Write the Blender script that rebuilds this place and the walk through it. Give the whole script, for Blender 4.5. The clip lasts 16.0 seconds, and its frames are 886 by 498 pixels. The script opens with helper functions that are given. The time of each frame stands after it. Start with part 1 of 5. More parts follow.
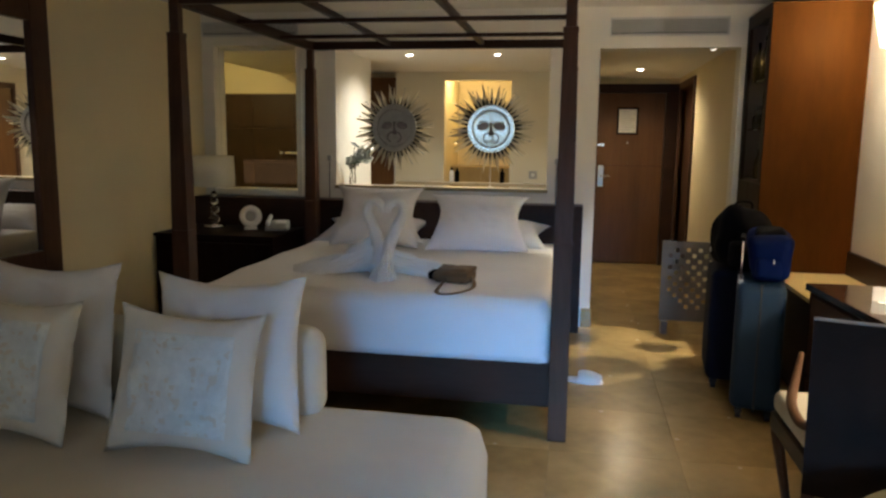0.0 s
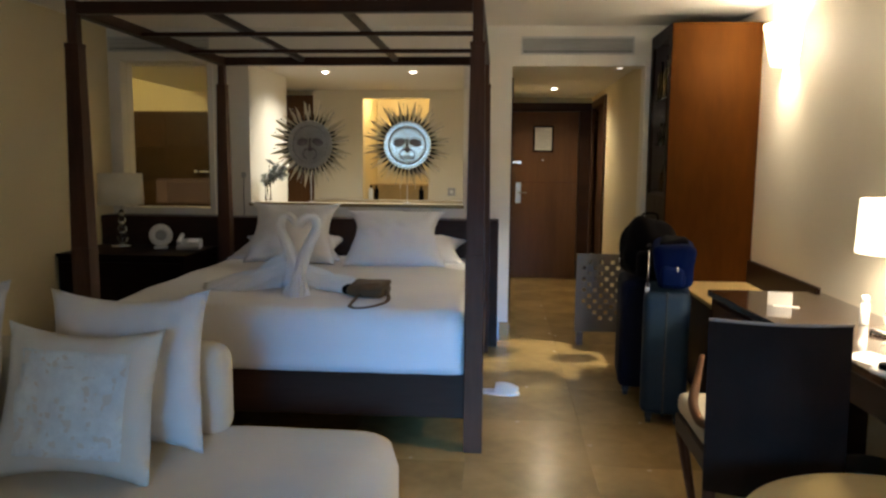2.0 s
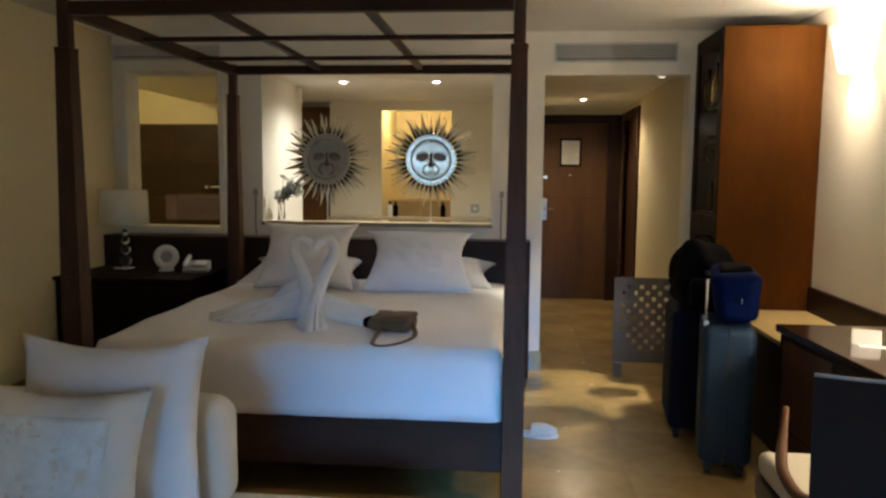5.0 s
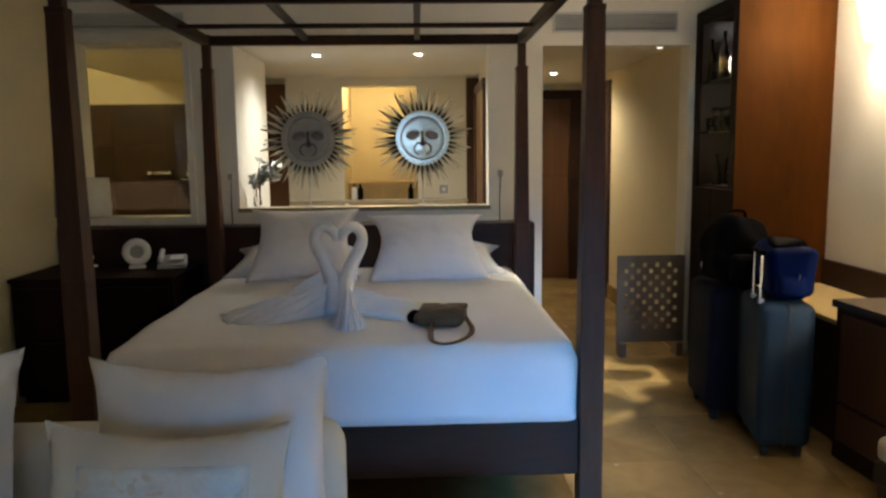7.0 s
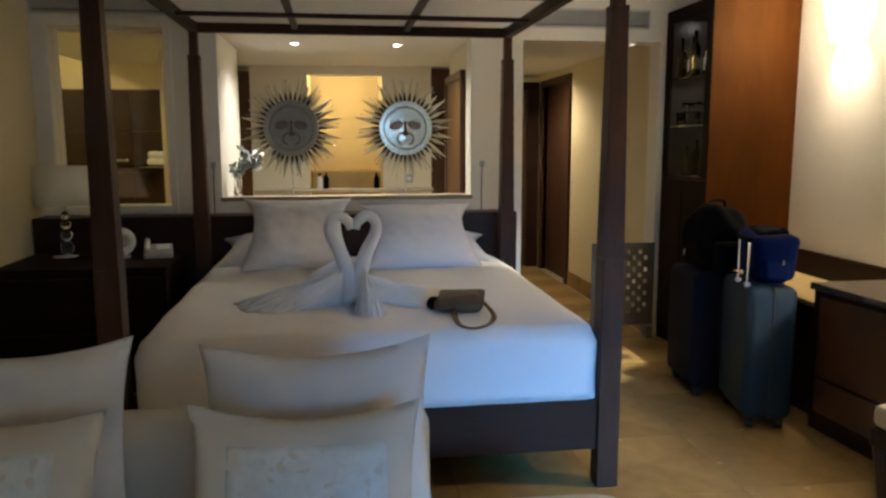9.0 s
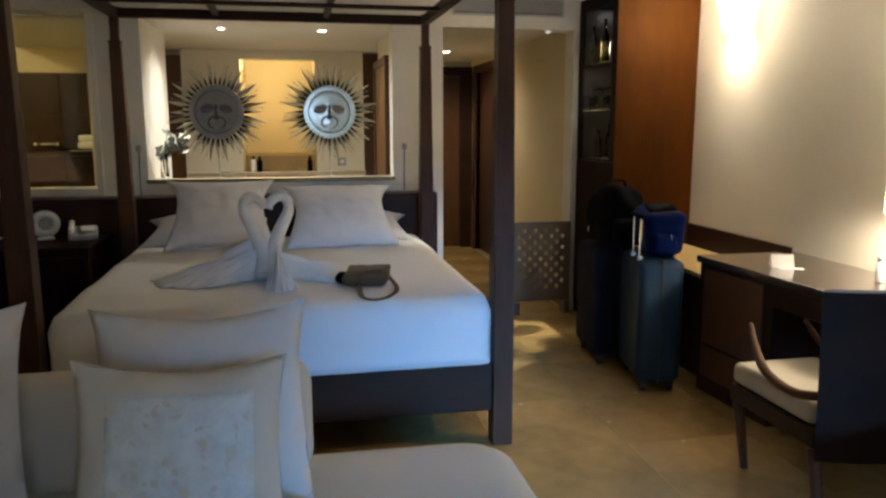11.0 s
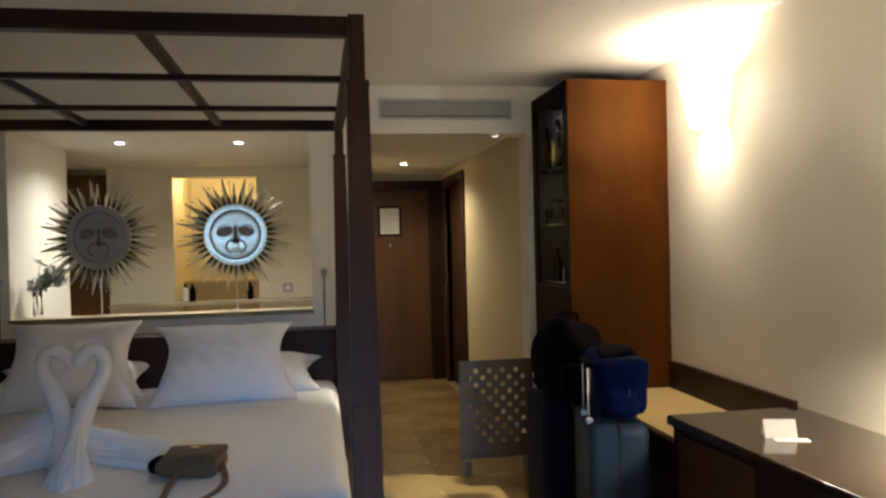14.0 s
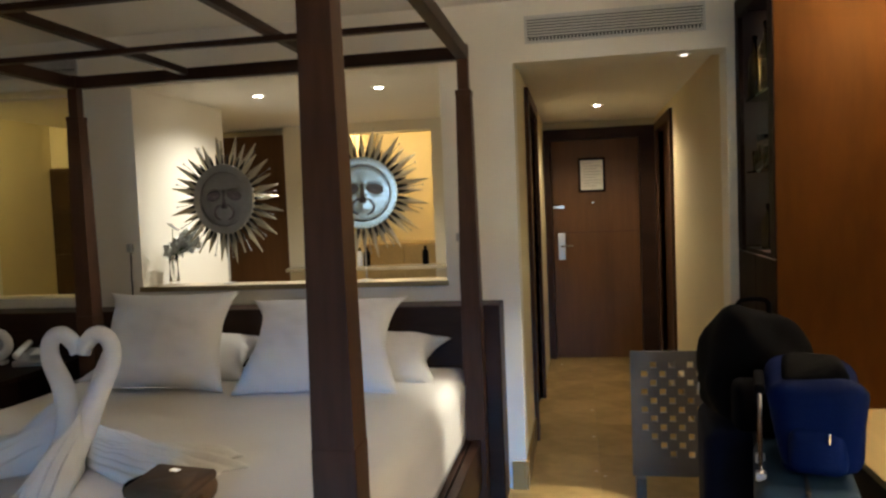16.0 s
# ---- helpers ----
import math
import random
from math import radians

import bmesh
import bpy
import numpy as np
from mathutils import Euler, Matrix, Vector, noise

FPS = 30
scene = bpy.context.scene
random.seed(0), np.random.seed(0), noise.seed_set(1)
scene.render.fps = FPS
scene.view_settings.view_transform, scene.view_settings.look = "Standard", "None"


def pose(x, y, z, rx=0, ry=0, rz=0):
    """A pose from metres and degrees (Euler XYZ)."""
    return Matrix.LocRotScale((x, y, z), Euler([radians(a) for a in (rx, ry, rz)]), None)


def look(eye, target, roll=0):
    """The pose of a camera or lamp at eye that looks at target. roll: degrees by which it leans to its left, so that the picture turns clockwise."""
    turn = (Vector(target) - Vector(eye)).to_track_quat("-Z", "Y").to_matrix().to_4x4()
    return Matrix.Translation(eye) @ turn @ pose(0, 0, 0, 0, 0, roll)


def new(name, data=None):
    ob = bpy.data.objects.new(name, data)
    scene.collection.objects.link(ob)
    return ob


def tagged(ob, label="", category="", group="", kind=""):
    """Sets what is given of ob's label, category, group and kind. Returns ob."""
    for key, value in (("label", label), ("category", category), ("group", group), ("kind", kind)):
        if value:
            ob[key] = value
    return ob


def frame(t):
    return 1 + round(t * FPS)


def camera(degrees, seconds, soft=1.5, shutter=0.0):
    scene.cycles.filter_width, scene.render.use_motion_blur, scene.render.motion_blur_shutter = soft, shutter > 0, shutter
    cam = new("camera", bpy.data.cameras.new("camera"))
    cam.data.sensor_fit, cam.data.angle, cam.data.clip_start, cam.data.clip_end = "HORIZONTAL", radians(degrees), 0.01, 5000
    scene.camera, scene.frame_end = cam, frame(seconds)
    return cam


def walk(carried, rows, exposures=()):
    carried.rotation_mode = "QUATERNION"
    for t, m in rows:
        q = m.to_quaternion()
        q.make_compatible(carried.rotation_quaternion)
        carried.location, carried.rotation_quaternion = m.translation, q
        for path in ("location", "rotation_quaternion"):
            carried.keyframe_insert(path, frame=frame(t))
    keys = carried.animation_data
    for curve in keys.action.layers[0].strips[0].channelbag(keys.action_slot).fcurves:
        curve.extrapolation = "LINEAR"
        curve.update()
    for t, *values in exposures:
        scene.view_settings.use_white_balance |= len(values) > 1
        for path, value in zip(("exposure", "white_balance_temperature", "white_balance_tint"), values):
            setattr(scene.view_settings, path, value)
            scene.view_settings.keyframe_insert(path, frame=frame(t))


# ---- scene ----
cam = camera(61.5, 16.0, soft=2.5)
# seconds, x, y, z, pitch, roll, yaw
ROWS = [
    (0.0, 0.275, 0.383, 1.465, 81.56, -0.71, 10.08),
    (0.5, 0.295, 0.369, 1.467, 83.32, -0.72, 7.67),
    (1.0, 0.294, 0.359, 1.463, 84.79, -0.74, 5.12),
    (1.5, 0.295, 0.358, 1.443, 84.57, -0.56, 4.53),
    (2.0, 0.344, 0.388, 1.427, 83.22, -0.50, 4.37),
    (2.5, 0.401, 0.393, 1.391, 80.39, -0.65, 5.46),
    (3.0, 0.443, 0.425, 1.403, 77.80, -0.74, 7.17),
    (3.5, 0.410, 0.469, 1.450, 79.69, -0.91, 6.62),
    (6.0, -0.064, 1.001, 1.442, 84.74, 1.73, 2.58),
    (6.5, -0.267, 1.030, 1.425, 82.92, 1.35, -1.37),
    (7.0, -0.436, 1.119, 1.435, 82.71, 0.67, -1.99),
    (7.5, -0.583, 1.204, 1.440, 83.51, 0.57, -0.91),
    (8.0, -0.725, 1.180, 1.444, 84.22, -0.01, -5.06),
    (8.5, -0.818, 1.096, 1.450, 84.09, -0.35, -8.68),
    (9.0, -0.865, 1.049, 1.449, 81.82, 0.11, -7.92),
    (11.5, -0.612, 0.775, 1.446, 80.61, -0.08, -12.20),
    (12.0, -0.573, 0.842, 1.469, 83.10, -0.16, -12.71),
    (12.5, -0.510, 1.017, 1.486, 86.31, -0.14, -13.42),
    (13.0, -0.353, 1.219, 1.481, 87.89, 0.44, -15.19),
    (13.5, -0.114, 1.390, 1.479, 90.16, 0.80, -15.00),
    (14.0, 0.098, 1.628, 1.477, 89.35, 1.42, -9.55),
    (14.5, 0.275, 1.879, 1.491, 91.71, 1.73, -6.92),
    (15.0, 0.494, 2.116, 1.489, 92.49, 1.87, 0.24),
    (15.5, 0.638, 2.342, 1.482, 89.70, 2.19, 7.39),
    (16.0, 0.723, 2.519, 1.449, 86.84, 2.32, 10.25),
]
EXPOSURE = [(0.0, 0.36, 6200, 10), (3.5, 0.34, 6200, 10), (6.5, 0.38, 6000, 10), (9.0, 0.46, 5950, 10), (12.5, 0.32, 5900, 10), (14.5, 0.24, 5850, 10), (16.0, 0.40, 6100, 10)]
walk(cam, [(t, pose(x, y, z, rx, ry, rz)) for t, x, y, z, rx, ry, rz in ROWS], EXPOSURE)

# ---------------------------------------------------------------- light
WARM = (1.0, 0.82, 0.58)
SKYBLUE = (0.10, 0.45, 1.0)

world = bpy.data.worlds.new("sky")
scene.world = world
world.use_nodes = True
wn = world.node_tree
sky = wn.nodes.new("ShaderNodeTexSky")
sky.sky_type = "NISHITA"
sky.sun_disc = False
sky.sun_elevation, sky.sun_rotation = radians(38), radians(20)
wn.nodes["Background"].inputs["Strength"].default_value = 0.15
wn.links.new(sky.outputs["Color"], wn.nodes["Background"].inputs["Color"])


def lamp(name, kind, at, power, color, size=0.05, target=None, spot=90, blend=0.6, size_y=None):
    data = bpy.data.lights.new(name, kind)
    data.energy, data.color = power, color
    if kind == "AREA":
        data.shape, data.size, data.size_y = "RECTANGLE", size, size_y or size
    else:
        data.shadow_soft_size = size
    if kind == "SPOT":
        data.spot_size, data.spot_blend = radians(spot), blend
    ob = new(name, data)
    ob.matrix_world = look(at, target) if target else pose(*at)
    return ob


sun = lamp("sun", "SUN", (0, -12, 8), 2.0, (1.0, 0.95, 0.88), target=(2.6, 0.0, 1.0))
sun.data.angle = radians(0.5)
lamp("window_horizon_light", "AREA", (0.55, -2.44, 1.70), 6.4, (0.52, 0.69, 1.0), 2.7, (0.55, 3.0, 1.66), size_y=0.60)
daylight = lamp("window_sky_light", "AREA", (0.85, -2.42, 1.70), 6.3, SKYBLUE, 1.5, (0.25, 3.9, 0.02), size_y=0.8)
daylight.data.spread = radians(22)
lamp("desk_lamp_bulb", "POINT", (1.92, 3.43, 1.125), 45, WARM, 0.05)
lamp("sconce_bulb", "POINT", (1.945, 5.07, 2.155), 56, WARM, 0.06)
lamp("bath_downlight_bulb", "SPOT", (-1.17, 6.82, 2.155), 58, (1.0, 0.92, 0.74), 0.04, (-1.17, 6.82, 0), 152, 1.0)
lamp("bath_downlight_bulb", "SPOT", (-0.41, 6.82, 2.155), 58, (1.0, 0.92, 0.74), 0.04, (-0.41, 6.82, 0), 152, 1.0)
lamp("hall_downlight_bulb", "SPOT", (0.89, 8.40, 2.165), 48, (1.0, 0.83, 0.52), 0.06, (0.89, 8.40, 0), 156, 0.6)
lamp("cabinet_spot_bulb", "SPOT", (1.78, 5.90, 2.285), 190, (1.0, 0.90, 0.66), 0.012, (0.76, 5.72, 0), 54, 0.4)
lamp("alcove_bulb", "POINT", (-0.90, 8.76, 2.125), 8.5, (1.0, 0.72, 0.32), 0.05)
lamp("shower_bulb", "POINT", (-3.62, 6.62, 2.40), 24, (1.0, 0.80, 0.32), 0.04)


# ---------------------------------------------------------------- materials
def material(name, base, rough=0.5, metal=0.0, tone=0.12, scale=3.0, fine=60.0, bump=0.05, coat=0.0, stretch=(1, 1, 1), island=0.0, spec=0.5, detail=6.0):
    """A surface with broad stains and fine grain in colour, gloss and relief."""
    m = bpy.data.materials.new(name)
    m.use_nodes = True
    t, n = m.node_tree, m.node_tree.nodes
    b = n["Principled BSDF"]
    co = n.new("ShaderNodeTexCoord")
    mp = n.new("ShaderNodeMapping")
    mp.inputs["Scale"].default_value = stretch
    t.links.new(co.outputs["Object"], mp.inputs["Vector"])
    big, small = n.new("ShaderNodeTexNoise"), n.new("ShaderNodeTexNoise")
    big.inputs["Scale"].default_value, small.inputs["Scale"].default_value = scale, fine
    big.inputs["Detail"].default_value = detail
    for x in (big, small):
        t.links.new(mp.outputs["Vector"], x.inputs["Vector"])
    mix = n.new("ShaderNodeMath")
    mix.operation = "MULTIPLY_ADD"
    mix.inputs[1].default_value = 0.35
    t.links.new(small.outputs["Fac"], mix.inputs[0])
    t.links.new(big.outputs["Fac"], mix.inputs[2])
    ramp = n.new("ShaderNodeValToRGB")
    lo, hi = [c * (1 - tone) for c in base], [min(1, c * (1 + tone)) for c in base]
    ramp.color_ramp.elements[0].position, ramp.color_ramp.elements[0].color = 0.45, (*lo, 1)
    ramp.color_ramp.elements[1].position, ramp.color_ramp.elements[1].color = 0.92, (*hi, 1)
    t.links.new(mix.outputs[0], ramp.inputs["Fac"])
    colour = ramp.outputs["Color"]
    if island:
        info, hsv, rng = n.new("ShaderNodeObjectInfo"), n.new("ShaderNodeHueSaturation"), n.new("ShaderNodeMapRange")
        rng.inputs["To Min"].default_value, rng.inputs["To Max"].default_value = 1 - island, 1 + island
        t.links.new(info.outputs["Random"], rng.inputs["Value"])
        t.links.new(rng.outputs["Result"], hsv.inputs["Value"])
        t.links.new(colour, hsv.inputs["Color"])
        colour = hsv.outputs["Color"]
    t.links.new(colour, b.inputs["Base Color"])
    rr = n.new("ShaderNodeMapRange")
    rr.inputs["To Min"].default_value, rr.inputs["To Max"].default_value = max(0.02, rough * 0.85), min(1, rough * 1.15)
    t.links.new(big.outputs["Fac"], rr.inputs["Value"])
    t.links.new(rr.outputs["Result"], b.inputs["Roughness"])
    b.inputs["Metallic"].default_value = metal
    b.inputs["Coat Weight"].default_value = coat
    b.inputs["Coat Roughness"].default_value = 0.08
    b.inputs["Specular IOR Level"].default_value = spec
    if bump:
        bp = n.new("ShaderNodeBump")
        bp.inputs["Strength"].default_value, bp.inputs["Distance"].default_value = bump, 0.01
        t.links.new(mix.outputs[0], bp.inputs["Height"])
        t.links.new(bp.outputs["Normal"], b.inputs["Normal"])
    return m


def glowing(name, colour, strength):
    m = bpy.data.materials.new(name)
    m.use_nodes = True
    b = m.node_tree.nodes["Principled BSDF"]
    b.inputs["Base Color"].default_value = (*[0.6 + 0.3 * c for c in colour], 1)
    b.inputs["Emission Color"].default_value = (*colour, 1)
    b.inputs["Emission Strength"].default_value = strength
    return m


def glass_material(name, colour=(1, 1, 1), rough=0.0):
    m = bpy.data.materials.new(name)
    m.use_nodes = True
    b = m.node_tree.nodes["Principled BSDF"]
    b.inputs["Base Color"].default_value = (*colour, 1)
    b.inputs["Transmission Weight"].default_value = 1.0
    b.inputs["Roughness"].default_value = rough
    b.inputs["IOR"].default_value = 1.45
    return m


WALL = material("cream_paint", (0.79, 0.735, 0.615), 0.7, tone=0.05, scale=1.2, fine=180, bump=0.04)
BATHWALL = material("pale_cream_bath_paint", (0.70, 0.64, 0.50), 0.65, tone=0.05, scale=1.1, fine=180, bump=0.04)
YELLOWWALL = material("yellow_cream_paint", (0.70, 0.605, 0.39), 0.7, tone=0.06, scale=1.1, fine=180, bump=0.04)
BLACKWOOD = material("near_black_wood", (0.012, 0.005, 0.0035), 0.5, spec=0.06, tone=0.3, scale=5, fine=50, bump=0.03, stretch=(1, 1, 0.12))
OLIVEWOOD = material("olive_brown_laminate", (0.34, 0.24, 0.095), 0.4, tone=0.2, scale=4, fine=40, bump=0.02)
BLACKTIN = material("blackened_tin", (0.035, 0.032, 0.028), 0.5, 0.6, tone=0.2, fine=60)
WHITE = material("white_paint", (0.80, 0.77, 0.70), 0.65, tone=0.04, scale=1.5, fine=150, bump=0.03)
CEIL = material("ceiling_paint", (0.80, 0.77, 0.72), 0.8, tone=0.04, scale=0.9, fine=160, bump=0.03)
MARBLE = material("beige_marble", (0.345, 0.228, 0.088), 0.26, tone=0.29, scale=1.7, fine=11, bump=0.0, island=0.08, detail=4)
GROUT = material("grout", (0.25, 0.175, 0.075), 0.6, tone=0.1, fine=90)
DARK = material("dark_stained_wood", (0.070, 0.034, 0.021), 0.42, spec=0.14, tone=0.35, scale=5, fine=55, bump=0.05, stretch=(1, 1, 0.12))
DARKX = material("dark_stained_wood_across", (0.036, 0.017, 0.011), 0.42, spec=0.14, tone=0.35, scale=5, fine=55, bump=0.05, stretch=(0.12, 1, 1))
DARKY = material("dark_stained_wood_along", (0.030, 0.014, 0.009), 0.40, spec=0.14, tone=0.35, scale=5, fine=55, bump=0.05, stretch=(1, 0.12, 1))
CHERRY = material("red_brown_veneer", (0.048, 0.0145, 0.002), 0.5, tone=0.45, scale=1.9, fine=26, bump=0.02, spec=0.2, stretch=(1, 1, 0.22))
CHERRY.node_tree.nodes["Principled BSDF"].inputs["Specular Tint"].default_value = (1.0, 0.42, 0.12, 1)
DOORWOOD = material("brown_door_veneer", (0.105, 0.047, 0.016), 0.42, spec=0.25, tone=0.28, scale=4, fine=40, bump=0.04, stretch=(1, 1, 0.1))
CUPDOOR = material("dark_brown_inset", (0.095, 0.040, 0.018), 0.4, tone=0.25, scale=4, fine=40, bump=0.04, stretch=(1, 1, 0.1))
TAN = material("tan_laminate", (0.62, 0.46, 0.20), 0.35, tone=0.12, scale=4, fine=40, bump=0.02, stretch=(1, 0.1, 1))
ARMWOOD = material("honey_wood", (0.085, 0.034, 0.012), 0.55, spec=0.15, tone=0.2, scale=6, fine=50, stretch=(1, 0.2, 1))
LINEN = material("white_bed_linen", (0.81, 0.79, 0.785), 0.85, tone=0.04, scale=2.5, fine=260, bump=0.12, spec=0.2)
TOWEL = material("white_terry_towel", (0.82, 0.81, 0.79), 0.95, tone=0.05, scale=8, fine=420, bump=0.45, spec=0.1)
SOFA = material("cream_upholstery", (0.58, 0.54, 0.45), 0.9, tone=0.06, scale=3, fine=500, bump=0.25, spec=0.2)
CUSHION = material("ivory_cushion_cotton", (0.60, 0.575, 0.50), 0.9, tone=0.05, scale=4, fine=420, bump=0.25, spec=0.2)
CUSHW = material("white_cushion_cotton", (0.70, 0.68, 0.65), 0.9, tone=0.05, scale=4, fine=420, bump=0.2, spec=0.2)
BROCADE = material("silver_brocade", (0.62, 0.66, 0.64), 0.75, tone=0.10, scale=26, fine=90, bump=0.3, spec=0.3)
LEATHERBACK = material("dark_chair_leather", (0.026, 0.016, 0.012), 0.6, tone=0.25, scale=5, fine=220, bump=0.15, spec=0.12)
SEAT = material("cream_seat_fabric", (0.50, 0.45, 0.35), 0.85, tone=0.06, scale=5, fine=300, bump=0.2)
PIPING = material("pale_piping", (0.32, 0.28, 0.23), 0.7, tone=0.06, fine=200)
STEEL = material("chrome", (0.80, 0.80, 0.82), 0.10, 1.0, tone=0.05, scale=8, fine=60, bump=0.0)
SATIN = material("satin_steel", (0.62, 0.62, 0.62), 0.30, 1.0, tone=0.08, scale=8, fine=120, bump=0.02)
# the window's reflected blue is put into this tin's base colour
TINSKY = material("hammered_tin_sky_tint", (0.68, 0.82, 0.88), 0.20, 1.0, tone=0.06, scale=16, fine=50, bump=0.02)
# the same tin, darker and rougher in place of the dim room it reflects
TINSHADE = material("shaded_tin", (0.42, 0.41, 0.38), 0.45, 1.0, tone=0.12, scale=16, fine=50, bump=0.03)
SILL = material("tan_sill_stone", (0.42, 0.35, 0.24), 0.3, tone=0.15, scale=6, fine=60, bump=0.02)
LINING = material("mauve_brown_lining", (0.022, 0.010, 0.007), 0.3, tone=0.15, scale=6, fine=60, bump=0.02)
TINDARK = material("aged_tin", (0.30, 0.31, 0.32), 0.34, 1.0, tone=0.25, scale=16, fine=50, bump=0.12)
PATINA = material("dark_patina", (0.24, 0.21, 0.215), 0.42, 0.7, tone=0.3, scale=22, fine=70, bump=0.05)
RAYTIN = material("brushed_tin_rays", (0.56, 0.51, 0.38), 0.40, 0.72, tone=0.15, scale=12, fine=90, bump=0.06, island=0.2)
MIRROR = material("mirror_silver", (0.90, 0.90, 0.90), 0.01, 1.0, tone=0.0, bump=0.0)
GLASS = glass_material("clear_glass")
PANE = glass_material("thin_pane")
PANE.node_tree.nodes["Principled BSDF"].inputs["IOR"].default_value = 1.15
BOTTLE = glass_material("dark_bottle_glass", (0.10, 0.07, 0.03))
AMBER = glass_material("amber_spirit", (0.75, 0.40, 0.12))
GREENGLASS = glass_material("glass_shelf", (0.70, 0.95, 0.85))
CLOUDY = glass_material("smoky_plastic", (0.55, 0.60, 0.66), 0.35)
TILE = material("brown_shower_stone", (0.045, 0.024, 0.010), 0.4, spec=0.15, tone=0.3, scale=5, fine=30, bump=0.05, island=0.12)
LACQUER = material("gold_lacquer", (0.92, 0.67, 0.27), 0.07, 0.30, coat=0.5, tone=0.05, scale=2, fine=60, bump=0.0)
VENT = material("grey_vent_paint", (0.55, 0.56, 0.56), 0.5, tone=0.06, fine=90, bump=0.02)
VENTDARK = material("vent_shadow", (0.05, 0.05, 0.055), 0.8, tone=0.1)
LATTICE = material("taupe_perforated_board", (0.10, 0.083, 0.068), 0.5, tone=0.15, scale=5, fine=60, bump=0.04)
CASE = material("blue_grey_suitcase_shell", (0.011, 0.028, 0.052), 0.5, spec=0.25, tone=0.12, scale=4, fine=160, bump=0.12)
NAVY = material("navy_fabric", (0.004, 0.0045, 0.014), 0.8, spec=0.15, tone=0.2, scale=5, fine=260, bump=0.25)
BLUEBAG = material("cobalt_nylon", (0.0007, 0.006, 0.046), 0.7, spec=0.06, tone=0.2, scale=6, fine=220, bump=0.25)
BLACK = material("black_fabric", (0.0022, 0.002, 0.0026), 0.85, tone=0.25, scale=6, fine=240, bump=0.25, spec=0.06)
RUBBER = material("black_rubber", (0.015, 0.015, 0.016), 0.6, tone=0.1)
BROWNBAG = material("brown_leather", (0.125, 0.072, 0.036), 0.6, spec=0.2, tone=0.25, scale=9, fine=170, bump=0.2)
PAPER = material("white_paper", (0.68, 0.67, 0.64), 0.7, tone=0.03, fine=120, bump=0.02)
CERAMIC = material("white_ceramic", (0.80, 0.80, 0.79), 0.18, tone=0.03, bump=0.0)
SHADE_OFF = material("ivory_lampshade", (0.72, 0.69, 0.58), 0.8, tone=0.04, fine=240, bump=0.1)
GREYPLASTIC = material("grey_plastic", (0.35, 0.35, 0.35), 0.4, tone=0.06)
BRASS = material("brass_edge", (0.26, 0.20, 0.11), 0.45, 0.8, tone=0.1, fine=60)
PETAL = material("white_petals", (0.78, 0.79, 0.76), 0.6, tone=0.08, scale=30)
STEMGREEN = material("green_stems", (0.06, 0.10, 0.03), 0.6, tone=0.2, scale=20)
SHADE_ON = glowing("lit_pleated_shade", (1.0, 0.80, 0.50), 2.6)
ALABASTER = glowing("lit_alabaster", (1.0, 0.80, 0.46), 6.5)
DIMLENS = glowing("dim_spot_lens", (1.0, 0.92, 0.78), 1.6)
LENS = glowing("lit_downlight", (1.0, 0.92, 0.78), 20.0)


# ---------------------------------------------------------------- building helpers
def thing(name, at=(0, 0, 0), label="", category="", group="", kind="", turn=0.0):
    ob = new(name)
    ob.empty_display_size = 0.1
    ob.matrix_world = pose(*at, 0, 0, turn)
    return tagged(ob, label, category, group, kind)


def mesh_of(name, bm, mat, smooth=False):
    me = bpy.data.meshes.new(name)
    bmesh.ops.recalc_face_normals(bm, faces=bm.faces[:])
    bm.to_mesh(me)
    bm.free()
    me.materials.append(mat)
    if smooth:
        for p in me.polygons:
            p.use_smooth = True
    return me


def part(name, bm, mat, parent=None, label="", smooth=False):
    """Links a bmesh as one mesh object; its coordinates are those of its parent."""
    ob = new(name, mesh_of(name, bm, mat, smooth))
    if parent is not None:
        ob.parent = parent
    return tagged(ob, label)


def shared(name, me, parent, m):
    ob = new(name, me)
    ob.parent = parent
    ob.matrix_local = m
    return ob


def structure(name, bm, mat, label, category="", smooth=False):
    return tagged(part(name, bm, mat, None, "", smooth), label, category or name.split("_")[0], "", "structure")


def add_box(bm, x0, x1, y0, y1, z0, z1, bevel=0.0, seg=2, m=None):
    r = bmesh.ops.create_cube(bm, size=1.0, matrix=Matrix.Translation(((x0 + x1) / 2, (y0 + y1) / 2, (z0 + z1) / 2)) @ Matrix.Diagonal((x1 - x0, y1 - y0, z1 - z0, 1)))
    vs = r["verts"]
    if bevel:
        edges = list({e for v in vs for e in v.link_edges})
        res = bmesh.ops.bevel(bm, geom=edges, offset=bevel, segments=seg, profile=0.5, affect="EDGES")
        vs = list({v for f in res["faces"] for v in f.verts} | {v for v in vs if v.is_valid})
    if m is not None:
        bmesh.ops.transform(bm, matrix=m, verts=[v for v in vs if v.is_valid])
    return bm


def box(x0, x1, y0, y1, z0, z1, bevel=0.0, seg=2):
    return add_box(bmesh.new(), x0, x1, y0, y1, z0, z1, bevel, seg)


def boxes(rows, bevel=0.0):
    bm = bmesh.new()
    for r in rows:
        add_box(bm, *r, bevel)
    return bm


